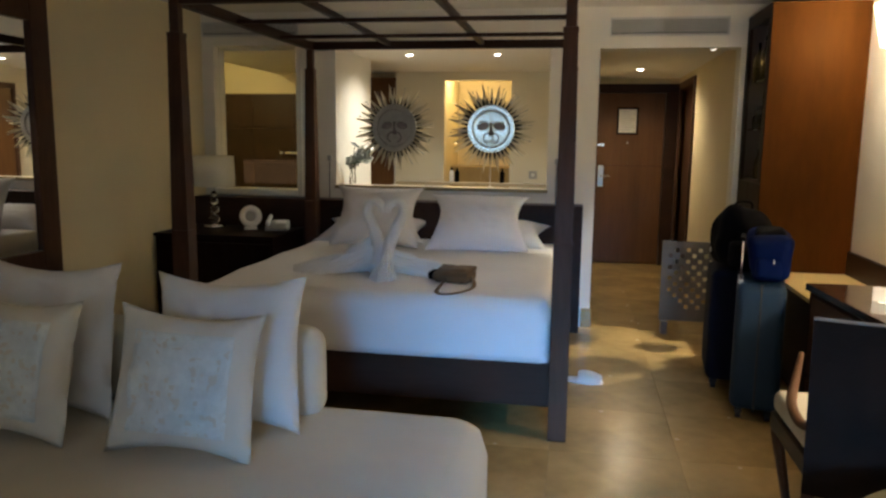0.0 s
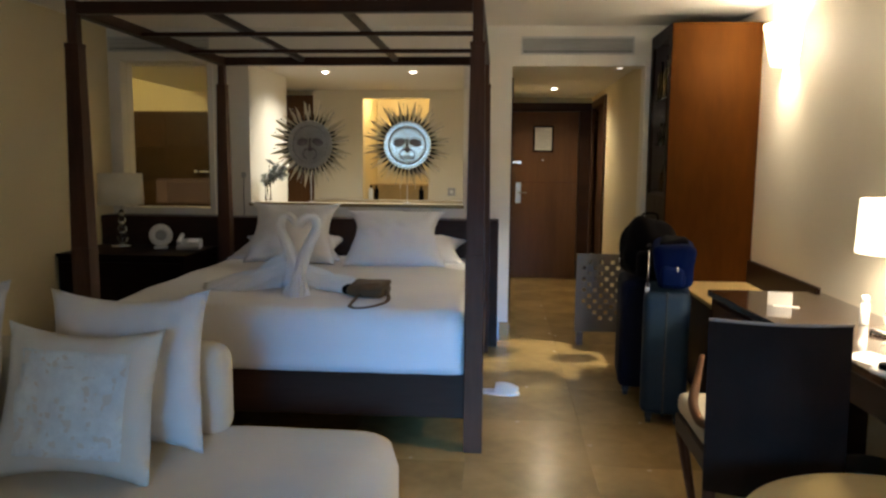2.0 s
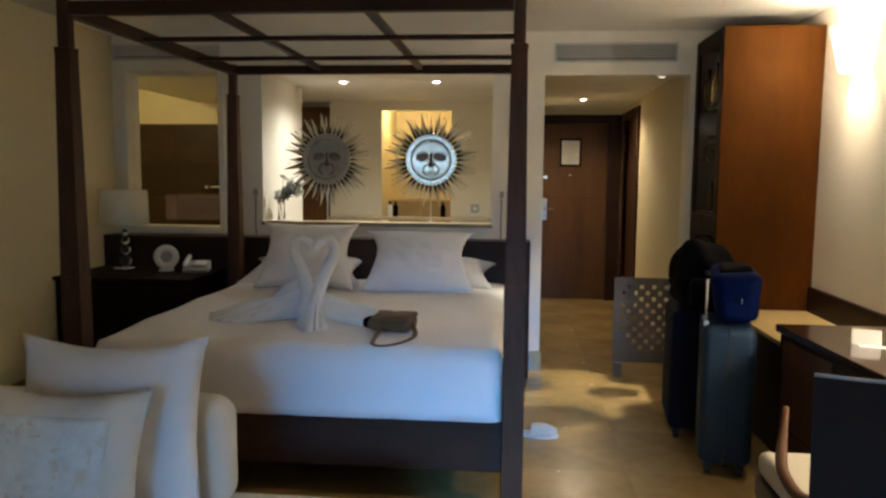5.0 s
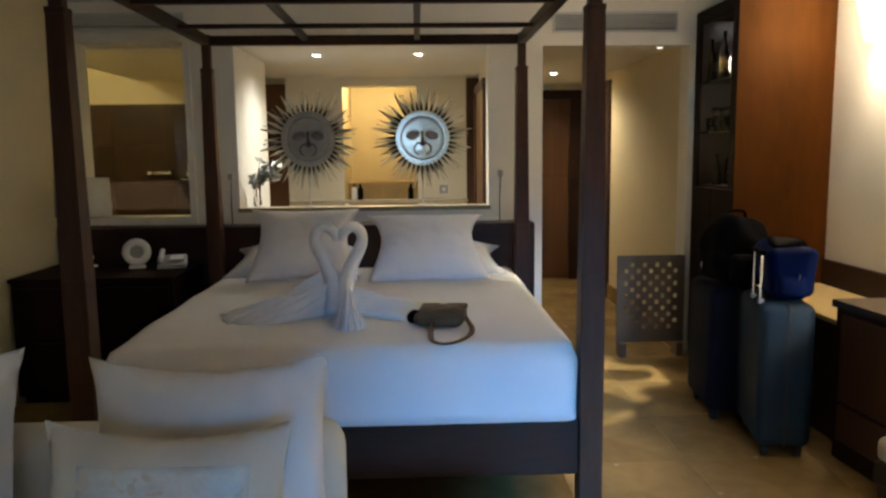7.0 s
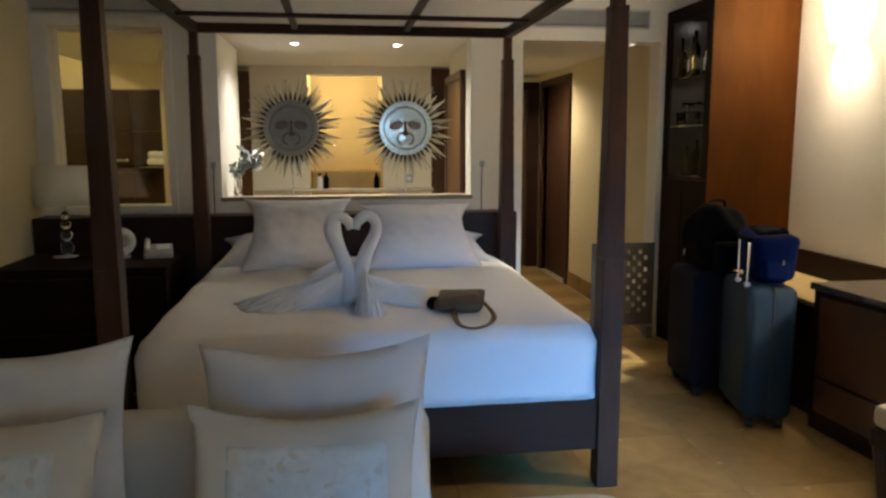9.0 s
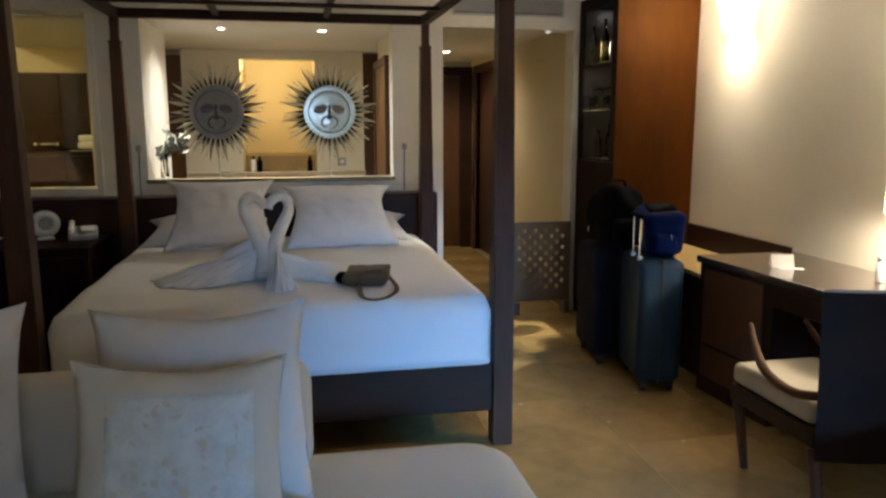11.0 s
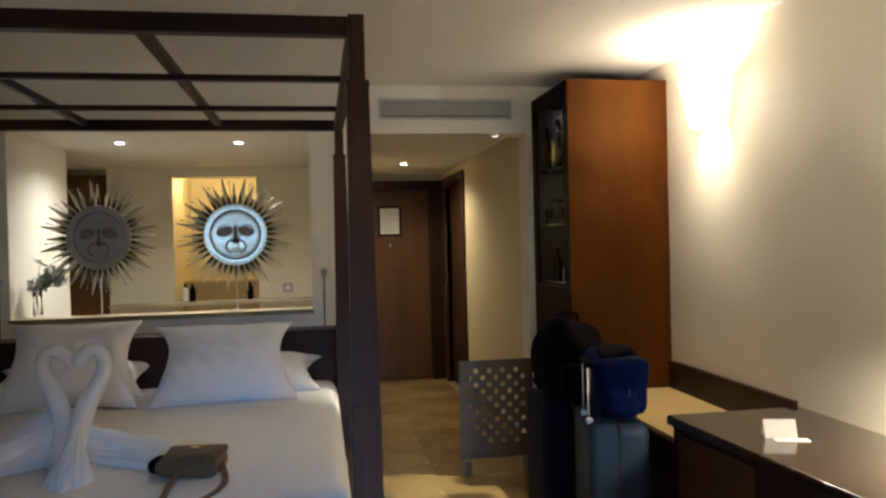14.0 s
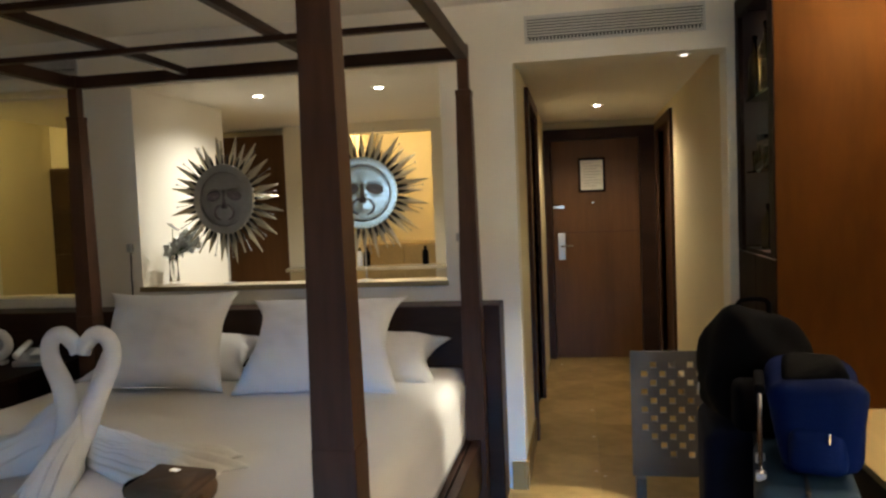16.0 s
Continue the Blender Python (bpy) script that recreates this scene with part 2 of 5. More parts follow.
def pierced(us, vs, holes, t0, t1, along="x"):
    """A wall panel cut on the lines us and vs; holes name the open cells (column, row); t0 to t1 is its thickness."""
    bm = bmesh.new()
    made = {}

    def vert(i, j, k):
        if (i, j, k) not in made:
            t = (t0, t1)[k]
            made[i, j, k] = bm.verts.new((us[i], t, vs[j]) if along == "x" else (t, us[i], vs[j]))
        return made[i, j, k]

    solid = {(i, j) for i in range(len(us) - 1) for j in range(len(vs) - 1)} - set(holes)
    for i, j in solid:
        c = ((i, j), (i + 1, j), (i + 1, j + 1), (i, j + 1))
        for k in (0, 1):
            bm.faces.new([vert(a, b, k) for a, b in c])
        for n, (di, dj) in enumerate(((0, -1), (1, 0), (0, 1), (-1, 0))):
            if (i + di, j + dj) not in solid:
                p, q = c[n], c[(n + 1) % 4]
                bm.faces.new((vert(*p, 0), vert(*q, 0), vert(*q, 1), vert(*p, 1)))
    return bm


def lathe(profile, n=32, at=(0, 0, 0), close=True):
    """A turned body from (radius, height) pairs, bottom to top."""
    bm = bmesh.new()
    rings = []
    for r, z in profile:
        rings.append([bm.verts.new((at[0] + r * math.cos(2 * math.pi * i / n), at[1] + r * math.sin(2 * math.pi * i / n), at[2] + z)) for i in range(n)])
    for a, b in zip(rings, rings[1:]):
        for i in range(n):
            bm.faces.new((a[i], a[(i + 1) % n], b[(i + 1) % n], b[i]))
    if close:
        bm.faces.new(rings[0][::-1])
        bm.faces.new(rings[-1])
    return bm


def tube(points, radius, n=10, flat=1.0):
    """A round bar along points; radius a number or one for each point; flat squeezes it in height."""
    bm = bmesh.new()
    pts = [Vector(p) for p in points]
    rad = radius if isinstance(radius, (list, tuple)) else [radius] * len(pts)
    rings = []
    side = None
    for i, p in enumerate(pts):
        d = (pts[min(i + 1, len(pts) - 1)] - pts[max(i - 1, 0)]).normalized()
        if side is None:
            side = d.orthogonal().normalized() if abs(d.z) > 0.9 else d.cross(Vector((0, 0, 1))).normalized()
        side = (side - d * side.dot(d)).normalized()
        up = d.cross(side)
        rings.append([bm.verts.new(p + side * rad[i] * math.cos(2 * math.pi * k / n) + up * rad[i] * flat * math.sin(2 * math.pi * k / n)) for k in range(n)])
    for a, b in zip(rings, rings[1:]):
        for k in range(n):
            bm.faces.new((a[k], a[(k + 1) % n], b[(k + 1) % n], b[k]))
    bm.faces.new(rings[0][::-1])
    bm.faces.new(rings[-1])
    return bm


def bend(ctrl, steps=24):
    """A smooth run of points through the control points."""
    c = [Vector(p) for p in ctrl]
    c = [2 * c[0] - c[1]] + c + [2 * c[-1] - c[-2]]
    out = []
    n = len(c) - 3
    for i in range(n):
        k = max(2, steps // n)
        for j in range(k + (i == n - 1)):
            t = j / k
            a, b, d, e = c[i:i + 4]
            out.append(0.5 * (2 * b + (d - a) * t + (2 * a - 5 * b + 4 * d - e) * t * t + (3 * b - a - 3 * d + e) * t ** 3))
    return out


def crumple(u, v, s, seed):
    """Soft dents and creases of a stuffed cover."""
    k = noise.noise(Vector((u * 2.4 + seed, v * 2.4, s * 3.1 + seed)))
    k += 0.45 * noise.noise(Vector((u * 5.7 - seed, v * 5.7, s * 1.7 + seed)))
    return k - 0.55 * abs(noise.noise(Vector((u * 3.6 + 2 * seed, v * 1.9 + seed, s)))) ** 0.6


def pillow(w, h, thick, n=22, seed=0.0, pinch=0.10, wrinkle=0.006, sag=None):
    """A stuffed cushion in the x-z plane with its base at z 0, corners drawn out."""
    bm = bmesh.new()
    sag = pinch if sag is None else sag
    sides = []
    for s in (-1, 1):
        g = []
        for i in range(n + 1):
            row = []
            for j in range(n + 1):
                u, v = 2 * i / n - 1, 2 * j / n - 1
                edge = max(0.0, (1 - abs(u) ** 2.6) * (1 - abs(v) ** 2.6)) ** 0.60
                x = u * w / 2 * (1 - pinch * (1 - v * v) * (0.35 + 0.9 * (v + 1) / 2) * abs(u) ** 3)
                z = (v + 1) * h / 2
                z += -sag * 0.5 * h * (1 - u * u) * v * abs(v) ** 3
                k = crumple(u, v, s, seed)
                y = s * (thick / 2 * edge + wrinkle * k * (0.3 + edge))
                row.append(bm.verts.new((x, y, z)))
            g.append(row)
        sides.append(g)
    for s, g in enumerate(sides):
        for i in range(n):
            for j in range(n):
                q = (g[i][j], g[i + 1][j], g[i + 1][j + 1], g[i][j + 1])
                bm.faces.new(q if s else q[::-1])
    bmesh.ops.remove_doubles(bm, verts=bm.verts[:], dist=0.0035)
    return bm


# ---------------------------------------------------------------- the room
L, R, BACK, HEAD, TOP = -2.80, 2.06, -2.40, 6.25, 2.45
HT = 0.18  # thickness of the wall behind the bed
HY = HEAD + HT

structure("floor", boxes([(L - 0.15, R + 0.15, BACK - 0.2, HEAD + 0.1, -0.12, -0.006), (-4.1, R + 0.15, HEAD + 0.1, 10.0, -0.12, -0.006)]), GROUT, "polished beige marble floor with fine joints", "floor")
FLOOR = bpy.data.objects["floor"]

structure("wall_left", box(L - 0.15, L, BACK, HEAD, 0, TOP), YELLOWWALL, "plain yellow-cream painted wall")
structure("wall_right", box(R, R + 0.15, BACK, HY, 0, TOP), WALL, "plain cream painted wall")
structure("wall_head", pierced(
    (L - 0.15, -2.69, -1.98, -1.65, 0.055, 0.425, 1.43, R), (0, 1.03, 1.055, 2.15, 2.17, 2.19, TOP),
    [(1, 1), (1, 2), (1, 3), (1, 4), (3, 2), (3, 3), (5, 0), (5, 1), (5, 2)], HEAD, HY), WHITE, "off-white wall behind the bed with openings to the bathroom")
structure("wall_window", boxes([(L - 0.15, -1.3, BACK - 0.18, BACK, 0, TOP), (1.95, R + 0.15, BACK - 0.18, BACK, 0, TOP), (-1.3, 1.95, BACK - 0.18, BACK, 2.18, TOP)]), WALL, "plain cream wall around the balcony door")
structure("ceiling", box(L - 0.15, R + 0.15, BACK - 0.18, HEAD, TOP, TOP + 0.1), CEIL, "plain pale grey-white ceiling")

# balcony door behind the walker
wd = thing("window_balcony", (0, 0, 0), "sliding glass balcony door in a dark frame", "window", "", "structure")
for x in (-1.3, 0.295, 1.89):
    part("window_frame", box(x, x + 0.06, BACK - 0.10, BACK - 0.04, 0, 2.18), DARK, wd)
part("window_frame", box(-1.24, 1.89, BACK - 0.10, BACK - 0.04, 2.12, 2.18), DARK, wd)
part("window_frame", box(-1.24, 1.89, BACK - 0.10, BACK - 0.04, 0, 0.06), DARK, wd)
for x in (-1.24, 0.355):
    g = part("pane", box(x, x + 1.535, BACK - 0.075, BACK - 0.067, 0.06, 2.12), GLASS, wd)
    g.visible_shadow = False

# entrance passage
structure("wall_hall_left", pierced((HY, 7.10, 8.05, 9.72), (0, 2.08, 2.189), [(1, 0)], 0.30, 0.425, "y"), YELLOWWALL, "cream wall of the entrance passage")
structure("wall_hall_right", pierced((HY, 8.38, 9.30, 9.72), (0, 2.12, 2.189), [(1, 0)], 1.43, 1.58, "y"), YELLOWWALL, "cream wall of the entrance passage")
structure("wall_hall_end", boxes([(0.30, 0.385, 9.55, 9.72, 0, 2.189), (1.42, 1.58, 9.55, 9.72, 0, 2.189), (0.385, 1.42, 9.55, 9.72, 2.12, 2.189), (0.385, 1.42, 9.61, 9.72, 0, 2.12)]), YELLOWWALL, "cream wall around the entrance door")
structure("ceiling_hall", box(0.28, 1.60, HY, 9.75, 2.19, 2.32), CEIL, "low pale ceiling of the passage")

# bathroom beyond the bed
structure("ceiling_shower", box(-4.1, -3.15, HY, 9.75, 2.45, 2.55), CEIL, "pale ceiling of the shower room")
structure("ceiling_bath", box(-3.15, 0.28, HY, 9.75, 2.178, 2.45), CEIL, "pale bathroom ceiling")
structure("wall_bath_partition", box(-1.80, -1.65, HY, 7.30, 0, 2.177), WHITE, "white bathroom partition wall")
# added out of view: stops the bathroom downlight spilling onto the shower's back wall
structure("wall_shower_side", box(-2.28, -2.25, 7.42, 8.495, 0, 2.177), BATHWALL, "thin unseen wall added to block bathroom light from the shower")
structure("wall_bath_back", boxes([(-1.69, -1.15, 8.47, 8.62, 0, 2.177), (-0.43, 0.05, 8.47, 8.62, 0, 2.177), (-1.15, -0.43, 8.47, 8.62, 2.09, 2.177)]), BATHWALL, "cream bathroom wall with a lit alcove")
structure("wall_bath_side", boxes([(0.10, 0.28, HY, 7.55, 0, 2.177), (0.24, 0.28, 7.55, 9.70, 0, 2.177)]), BATHWALL, "cream bathroom side wall")
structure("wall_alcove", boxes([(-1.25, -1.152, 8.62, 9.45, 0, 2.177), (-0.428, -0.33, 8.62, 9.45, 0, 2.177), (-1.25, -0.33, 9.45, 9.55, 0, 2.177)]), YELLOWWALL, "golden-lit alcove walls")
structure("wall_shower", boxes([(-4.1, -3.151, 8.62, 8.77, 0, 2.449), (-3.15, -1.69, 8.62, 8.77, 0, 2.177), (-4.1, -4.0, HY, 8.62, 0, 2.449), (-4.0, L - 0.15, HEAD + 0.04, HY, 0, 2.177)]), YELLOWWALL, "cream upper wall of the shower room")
part_wall = structure("wall_shower_stone", box(-4.0, -1.69, 8.595, 8.62, 0, 1.95), GROUT, "brown stone cladding of the shower wall")
tile_me = mesh_of("stone_tile", box(-0.293, 0.293, -0.02, 0.0, -0.193, 0.193, 0.002, 1), TILE)
for i in range(4):
    for j in range(5):
        shared("stone_tile", tile_me, part_wall, pose(-3.70 + 0.588 * i, 8.597, 0.195 + 0.388 * j))
structure("door_bath", boxes([(-2.25, -1.70, 8.50, 8.575, 0, 2.12)], 0.004), DOORWOOD, "brown wooden door panel in the bathroom", "door")
structure("door_bath_dark", boxes([(0.052, 0.238, 8.47, 8.55, 0, 2.16)], 0.004), DARK, "dark wooden panel beside the bathroom wall", "door")
cp = structure("door_bath_side", boxes([(0.070, 0.098, 6.78, 7.50, 0.0, 1.93)], 0.003), DOORWOOD, "red-brown wooden closet door in the bathroom", "door")
part("trim", boxes([(0.055, 0.098, 6.72, 6.78, 0, 1.99), (0.055, 0.098, 7.50, 7.548, 0, 1.99), (0.055, 0.098, 6.78, 7.50, 1.93, 1.99)], 0.002), DARK, cp)

structure("wall_bath_end", box(-4.1, 0.30, 9.72, 9.80, 0, 2.449), YELLOWWALL, "plain wall closing the bathroom")

# sill and trim of the two openings in the head wall
sill = structure("trim_sill", box(-1.66, 0.065, HEAD - 0.010, HY, 1.055, 1.078, 0.003), SILL, "tan stone sill with a thin brass edge", "sill")
part("trim_edge", box(-1.66, 0.065, HEAD - 0.018, HEAD - 0.0105, 1.053, 1.080), BRASS, sill, "brass edge strip")
w1 = thing("window_shower", (0, 0, 0), "interior window to the shower room in a white frame", "window", "", "structure")
for a in ((-2.74, -2.69, 0.98, 2.24), (-1.98, -1.935, 0.98, 2.24), (-2.69, -1.98, 0.98, 1.03), (-2.69, -1.98, 2.19, 2.24)):
    part("window_frame", box(a[0], a[1], HEAD - 0.018, HEAD - 0.001, a[2], a[3], 0.003), WHITE, w1)
p1 = part("pane", box(-2.69, -1.98, HEAD + 0.08, HEAD + 0.086, 1.03, 2.19), PANE, w1)
p1.visible_shadow = False

# skirting
SK = 0.15
for a in ((0.055 + 0.30, 0.425, HEAD - 0.012, HEAD - 0.001, 0, SK), (L + 0.001, L + 0.013, BACK, 5.30, 0, SK), (R - 0.013, R - 0.001, BACK, 2.60, 0, SK), (0.426, 0.438, HEAD - 0.012, 7.02, 0, SK), (1.417, 1.429, HEAD + 0.02, 8.29, 0, SK)):
    structure("baseboard", box(*a, 0.003), MARBLE, "beige marble skirting", "baseboard")


# ---------------------------------------------------------------- doors of the passage
def entrance_door():
    d = thing("door_entrance", (0, 0, 0), "closed brown veneered entrance door in a dark frame", "door", "", "structure")
    part("door_frame", boxes([(0.385, 0.487, 9.47, 9.60, 0, 2.02), (1.278, 1.42, 9.47, 9.60, 0, 2.02), (0.385, 1.42, 9.47, 9.60, 2.02, 2.12)], 0.004), DARKX, d)
    part("door_leaf", box(0.490, 1.275, 9.51, 9.56, 0.008, 2.017, 0.003), DOORWOOD, d)
    part("rail", boxes([(0.50, 1.265, 9.505, 9.5095, 1.17, 1.176), ], 0.0), DARK, d)
    h = part("lock_plate", box(0.535, 0.600, 9.492, 9.509, 0.92, 1.17, 0.006), SATIN, d, "satin steel lock plate")
    part("handle", tube([(0.565, 9.49, 1.05), (0.565, 9.45, 1.05), (0.585, 9.44, 1.05), (0.67, 9.44, 1.05)], 0.009), STEEL, h)
    part("latch", boxes([(0.49, 0.585, 9.49, 9.509, 1.40, 1.425), (0.56, 0.60, 9.475, 9.50, 1.395, 1.43)], 0.003), STEEL, d, "chrome swing latch")
    part("peephole", lathe([(0.011, 0), (0.011, 0.012), (0.006, 0.014)], 16), STEEL, d).matrix_local = pose(0.86, 9.51, 1.44, 90)
    return d


entrance_door()


def wall_notice(at):
    n = thing("framed_notice", at, "small framed white notice on the brown door", "notice")
    part("frame", boxes([(-0.122, -0.100, -0.012, 0, -0.158, 0.158), (0.100, 0.122, -0.012, 0, -0.158, 0.158), (-0.100, 0.100, -0.012, 0, 0.135, 0.158), (-0.100, 0.100, -0.012, 0, -0.158, -0.135)]), BLACKWOOD, n)
    p = part("sheet", box(-0.10, 0.10, -0.005, 0, -0.135, 0.135), PAPER, n)
    bm = bmesh.new()
    for i in range(9):
        w = 0.16 if i else 0.09
        add_box(bm, -0.08, -0.08 + w * (1 - 0.25 * (i % 3 == 2)), -0.0056, -0.0052, 0.105 - 0.026 * i, 0.111 - 0.026 * i)
    part("lettering", bm, GREYPLASTIC, p, "rows of small grey print")


wall_notice((0.855, 9.508, 1.695))

sd = thing("door_side", (0, 0, 0), "dark wooden door in the passage wall", "door", "", "structure")
part("door_frame", boxes([(1.405, 1.50, 8.29, 8.38, 0, 2.12), (1.405, 1.50, 9.30, 9.38, 0, 2.12), (1.405, 1.50, 8.38, 9.30, 2.04, 2.12)], 0.004), DARK, sd)
part("door_leaf", box(1.47, 1.51, 8.382, 9.298, 0.008, 2.038, 0.003), DARK, sd)
bd = thing("door_bathroom", (0, 0, 0), "dark framed bathroom doorway in the passage wall", "door", "", "structure")
part("door_frame", boxes([(0.34, 0.450, 7.03, 7.10, 0, 2.08), (0.34, 0.450, 8.05, 8.12, 0, 2.08), (0.34, 0.450, 7.03, 8.12, 2.08, 2.15)], 0.004), DARK, bd)
part("door_leaf", box(0.36, 0.40, 7.102, 8.048, 0.008, 2.078, 0.003), DOORWOOD, bd)


def downlight(at, label, s=1.0, glow=LENS):
    d = thing("downlight", at, label, "ceiling light", "recessed downlights")
    part("ring", lathe([(0.046 * s, -0.006), (0.049 * s, -0.003), (0.049 * s, 0.0)], 28), WHITE, d, "", True)
    part("lens", lathe([(0.026 * s, -0.009), (0.026 * s, -0.0062)], 24), glow, d, "glowing lens")


downlight((-1.17, 6.82, 2.177), "lit recessed downlight in the bathroom ceiling")
downlight((-0.41, 6.82, 2.177), "lit recessed downlight in the bathroom ceiling")
downlight((0.89, 8.40, 2.189), "lit recessed downlight in the passage ceiling")
downlight((1.25, 6.335, 2.149), "small recessed spot under the passage header", 0.7, DIMLENS)


def air_vent(at, w, h, label):
    v = thing("air_vent", at, label, "vent", "air grilles over the openings")
    part("frame", boxes([(0, w, -0.012, 0, 0, 0.012), (0, w, -0.012, 0, h - 0.012, h), (0, 0.012, -0.012, 0, 0.012, h - 0.012), (w - 0.012, w, -0.012, 0, 0.012, h - 0.012)], 0.002), VENT, v)
    part("backing", box(0.012, w - 0.012, -0.003, -0.001, 0.012, h - 0.012), VENTDARK, v)
    n = 7
    slat = mesh_of("slat", add_box(bmesh.new(), 0.012, w - 0.012, -0.0105, -0.0045, -0.0036, 0.0036, m=None), VENT)
    for i in range(n):
        shared("slat", slat, v, pose(0, 0, 0.034 + (h - 0.052) * i / (n - 1), -14))
    tooth = mesh_of("tooth", box(-0.0035, 0.0035, -0.0095, -0.0035, 0.013, 0.027), VENT)
    k = int((w - 0.03) / 0.0165)
    for i in range(k):
        shared("tooth", tooth, v, pose(0.018 + (w - 0.036) * i / (k - 1), 0, 0))


air_vent((0.49, HEAD - 0.001, 2.235), 0.85, 0.135, "long grey air grille above the passage opening")
air_vent((-2.79, HEAD - 0.001, 2.265), 0.83, 0.115, "long grey air grille above the shower window")


# ---------------------------------------------------------------- the bed
def canopy_bed():
    b = thing("canopy_bed", (0, 0, 0), "dark wooden four-poster bed with an open canopy frame", "bed")
    x0, x1, y0, y1 = -1.77, 0.275, 3.905, 5.93
    for px, py in ((x0, y0), (x1 - 0.088, y0), (x0, y1 - 0.088), (x1 - 0.088, y1 - 0.088)):
        cx, cy = px + 0.044, py + 0.044
        bm = bmesh.new()
        add_box(bm, cx - 0.046, cx + 0.046, cy - 0.046, cy + 0.046, 0, 0.98, 0.004)
        s = bmesh.ops.create_cone(bm, cap_ends=True, segments=4, radius1=0.0440 * 1.414, radius2=0.0335 * 1.414, depth=0.972, matrix=Matrix.Translation((cx, cy, 0.98 + 0.486)) @ Matrix.Rotation(math.pi / 4, 4, "Z"))
        add_box(bm, cx - 0.036, cx + 0.036, cy - 0.036, cy + 0.036, 1.952, 1.975, 0.003)
        add_box(bm, cx - 0.025, cx + 0.025, cy - 0.025, cy + 0.025, 1.975, 2.178, 0.003)
        part("post", bm, DARK, b)
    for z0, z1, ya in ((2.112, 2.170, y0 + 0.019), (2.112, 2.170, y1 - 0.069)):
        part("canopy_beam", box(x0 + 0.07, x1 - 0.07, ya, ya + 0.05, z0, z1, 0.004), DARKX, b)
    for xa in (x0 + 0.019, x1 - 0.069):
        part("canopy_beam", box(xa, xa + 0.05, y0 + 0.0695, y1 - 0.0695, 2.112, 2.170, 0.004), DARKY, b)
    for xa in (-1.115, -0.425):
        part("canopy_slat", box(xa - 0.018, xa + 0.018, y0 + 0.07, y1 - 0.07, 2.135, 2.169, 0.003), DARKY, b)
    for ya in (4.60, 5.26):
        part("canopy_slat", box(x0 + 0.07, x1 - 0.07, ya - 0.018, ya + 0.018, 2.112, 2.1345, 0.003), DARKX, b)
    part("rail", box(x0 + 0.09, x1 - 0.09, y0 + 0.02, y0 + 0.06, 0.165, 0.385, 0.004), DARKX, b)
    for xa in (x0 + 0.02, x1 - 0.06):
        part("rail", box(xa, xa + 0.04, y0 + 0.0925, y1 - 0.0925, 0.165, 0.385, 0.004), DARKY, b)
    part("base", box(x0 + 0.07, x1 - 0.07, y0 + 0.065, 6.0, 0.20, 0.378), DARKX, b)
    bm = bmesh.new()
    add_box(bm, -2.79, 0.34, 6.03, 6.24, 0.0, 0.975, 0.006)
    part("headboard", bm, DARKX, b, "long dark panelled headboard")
    return b


canopy_bed()


def rounded_slab(x0, x1, y0, y1, z0, z1, r, amp, seed, n=46, c=None):
    """A soft block with rounded upper edges and slight creases."""
    bm = bmesh.new()
    bmesh.ops.create_grid(bm, x_segments=n, y_segments=n, size=0.5)
    w, d, h = x1 - x0, y1 - y0, z1 - z0
    for v in bm.verts:
        u, t = v.co.x * 2, v.co.y * 2
        # the outer rows fold down to make the sides
        k = max(abs(u), abs(t))
        top = 0.80
        if k <= top:
            sx, sy, drop = u / top, t / top, 0.0
        else:
            sx, sy = max(-1, min(1, u / top)), max(-1, min(1, t / top))
            drop = (k - top) / (1 - top)
        x, y = sx * (w / 2), sy * (d / 2)
        ex, ey = w / 2 - abs(x), d / 2 - abs(y)
        z = z1
        e = min(ex, ey)
        if drop == 0 and e < r:
            z = z1 - r + math.sqrt(max(0, r * r - (r - e) ** 2))
        if drop > 0:
            z = z1 - r - (h - r) * drop
        # round the plan's corners
        c = c or r
        cx, cy = max(0, abs(x) - (w / 2 - c)), max(0, abs(y) - (d / 2 - c))
        if cx > 0 and cy > 0:
            # square corner to round one
            q = max(cx, cy) / math.hypot(cx, cy)
            x, y = math.copysign(w / 2 - c + cx * q, x), math.copysign(d / 2 - c + cy * q, y)
        p = Vector((x * 2.2 + seed, y * 2.2, z * 2.2))
        f = noise.noise(p) + 0.5 * noise.noise(p * 3.1)
        if z < z1 - 0.5 * r:
            x += math.copysign(amp * f, x) if ex < 0.02 else 0
            y += math.copysign(amp * f, y) if ey < 0.02 else 0
        else:
            z += amp * f
        v.co = ((x0 + x1) / 2 + x, (y0 + y1) / 2 + y, z)
    rim = [e for e in bm.edges if e.is_boundary]
    bmesh.ops.contextual_create(bm, geom=rim)
    return bm


bl = thing("bedding", (0, 0, 0), "smooth white duvet and sheet over a thick mattress", "bedding")
part("duvet", rounded_slab(-1.66, 0.185, 3.915, 6.02, 0.388, 0.700, 0.055, 0.009, 3.0, 64), LINEN, bl, "", True)
part("mattress", box(-1.62, 0.145, 3.99, 6.00, 0.380, 0.60, 0.03, 3), SOFA, bl)


def bed_pillow(at, w, h, t, tilt, turn, seed, label):
    p = part("bed_pillow", pillow(w, h, t, n=30, seed=seed, pinch=0.27, wrinkle=0.012, sag=0.10), LINEN, None, "", True)
    p.matrix_world = pose(*at, -tilt, 0, turn)
    tagged(p, label, "pillow", "pillows on the bed")


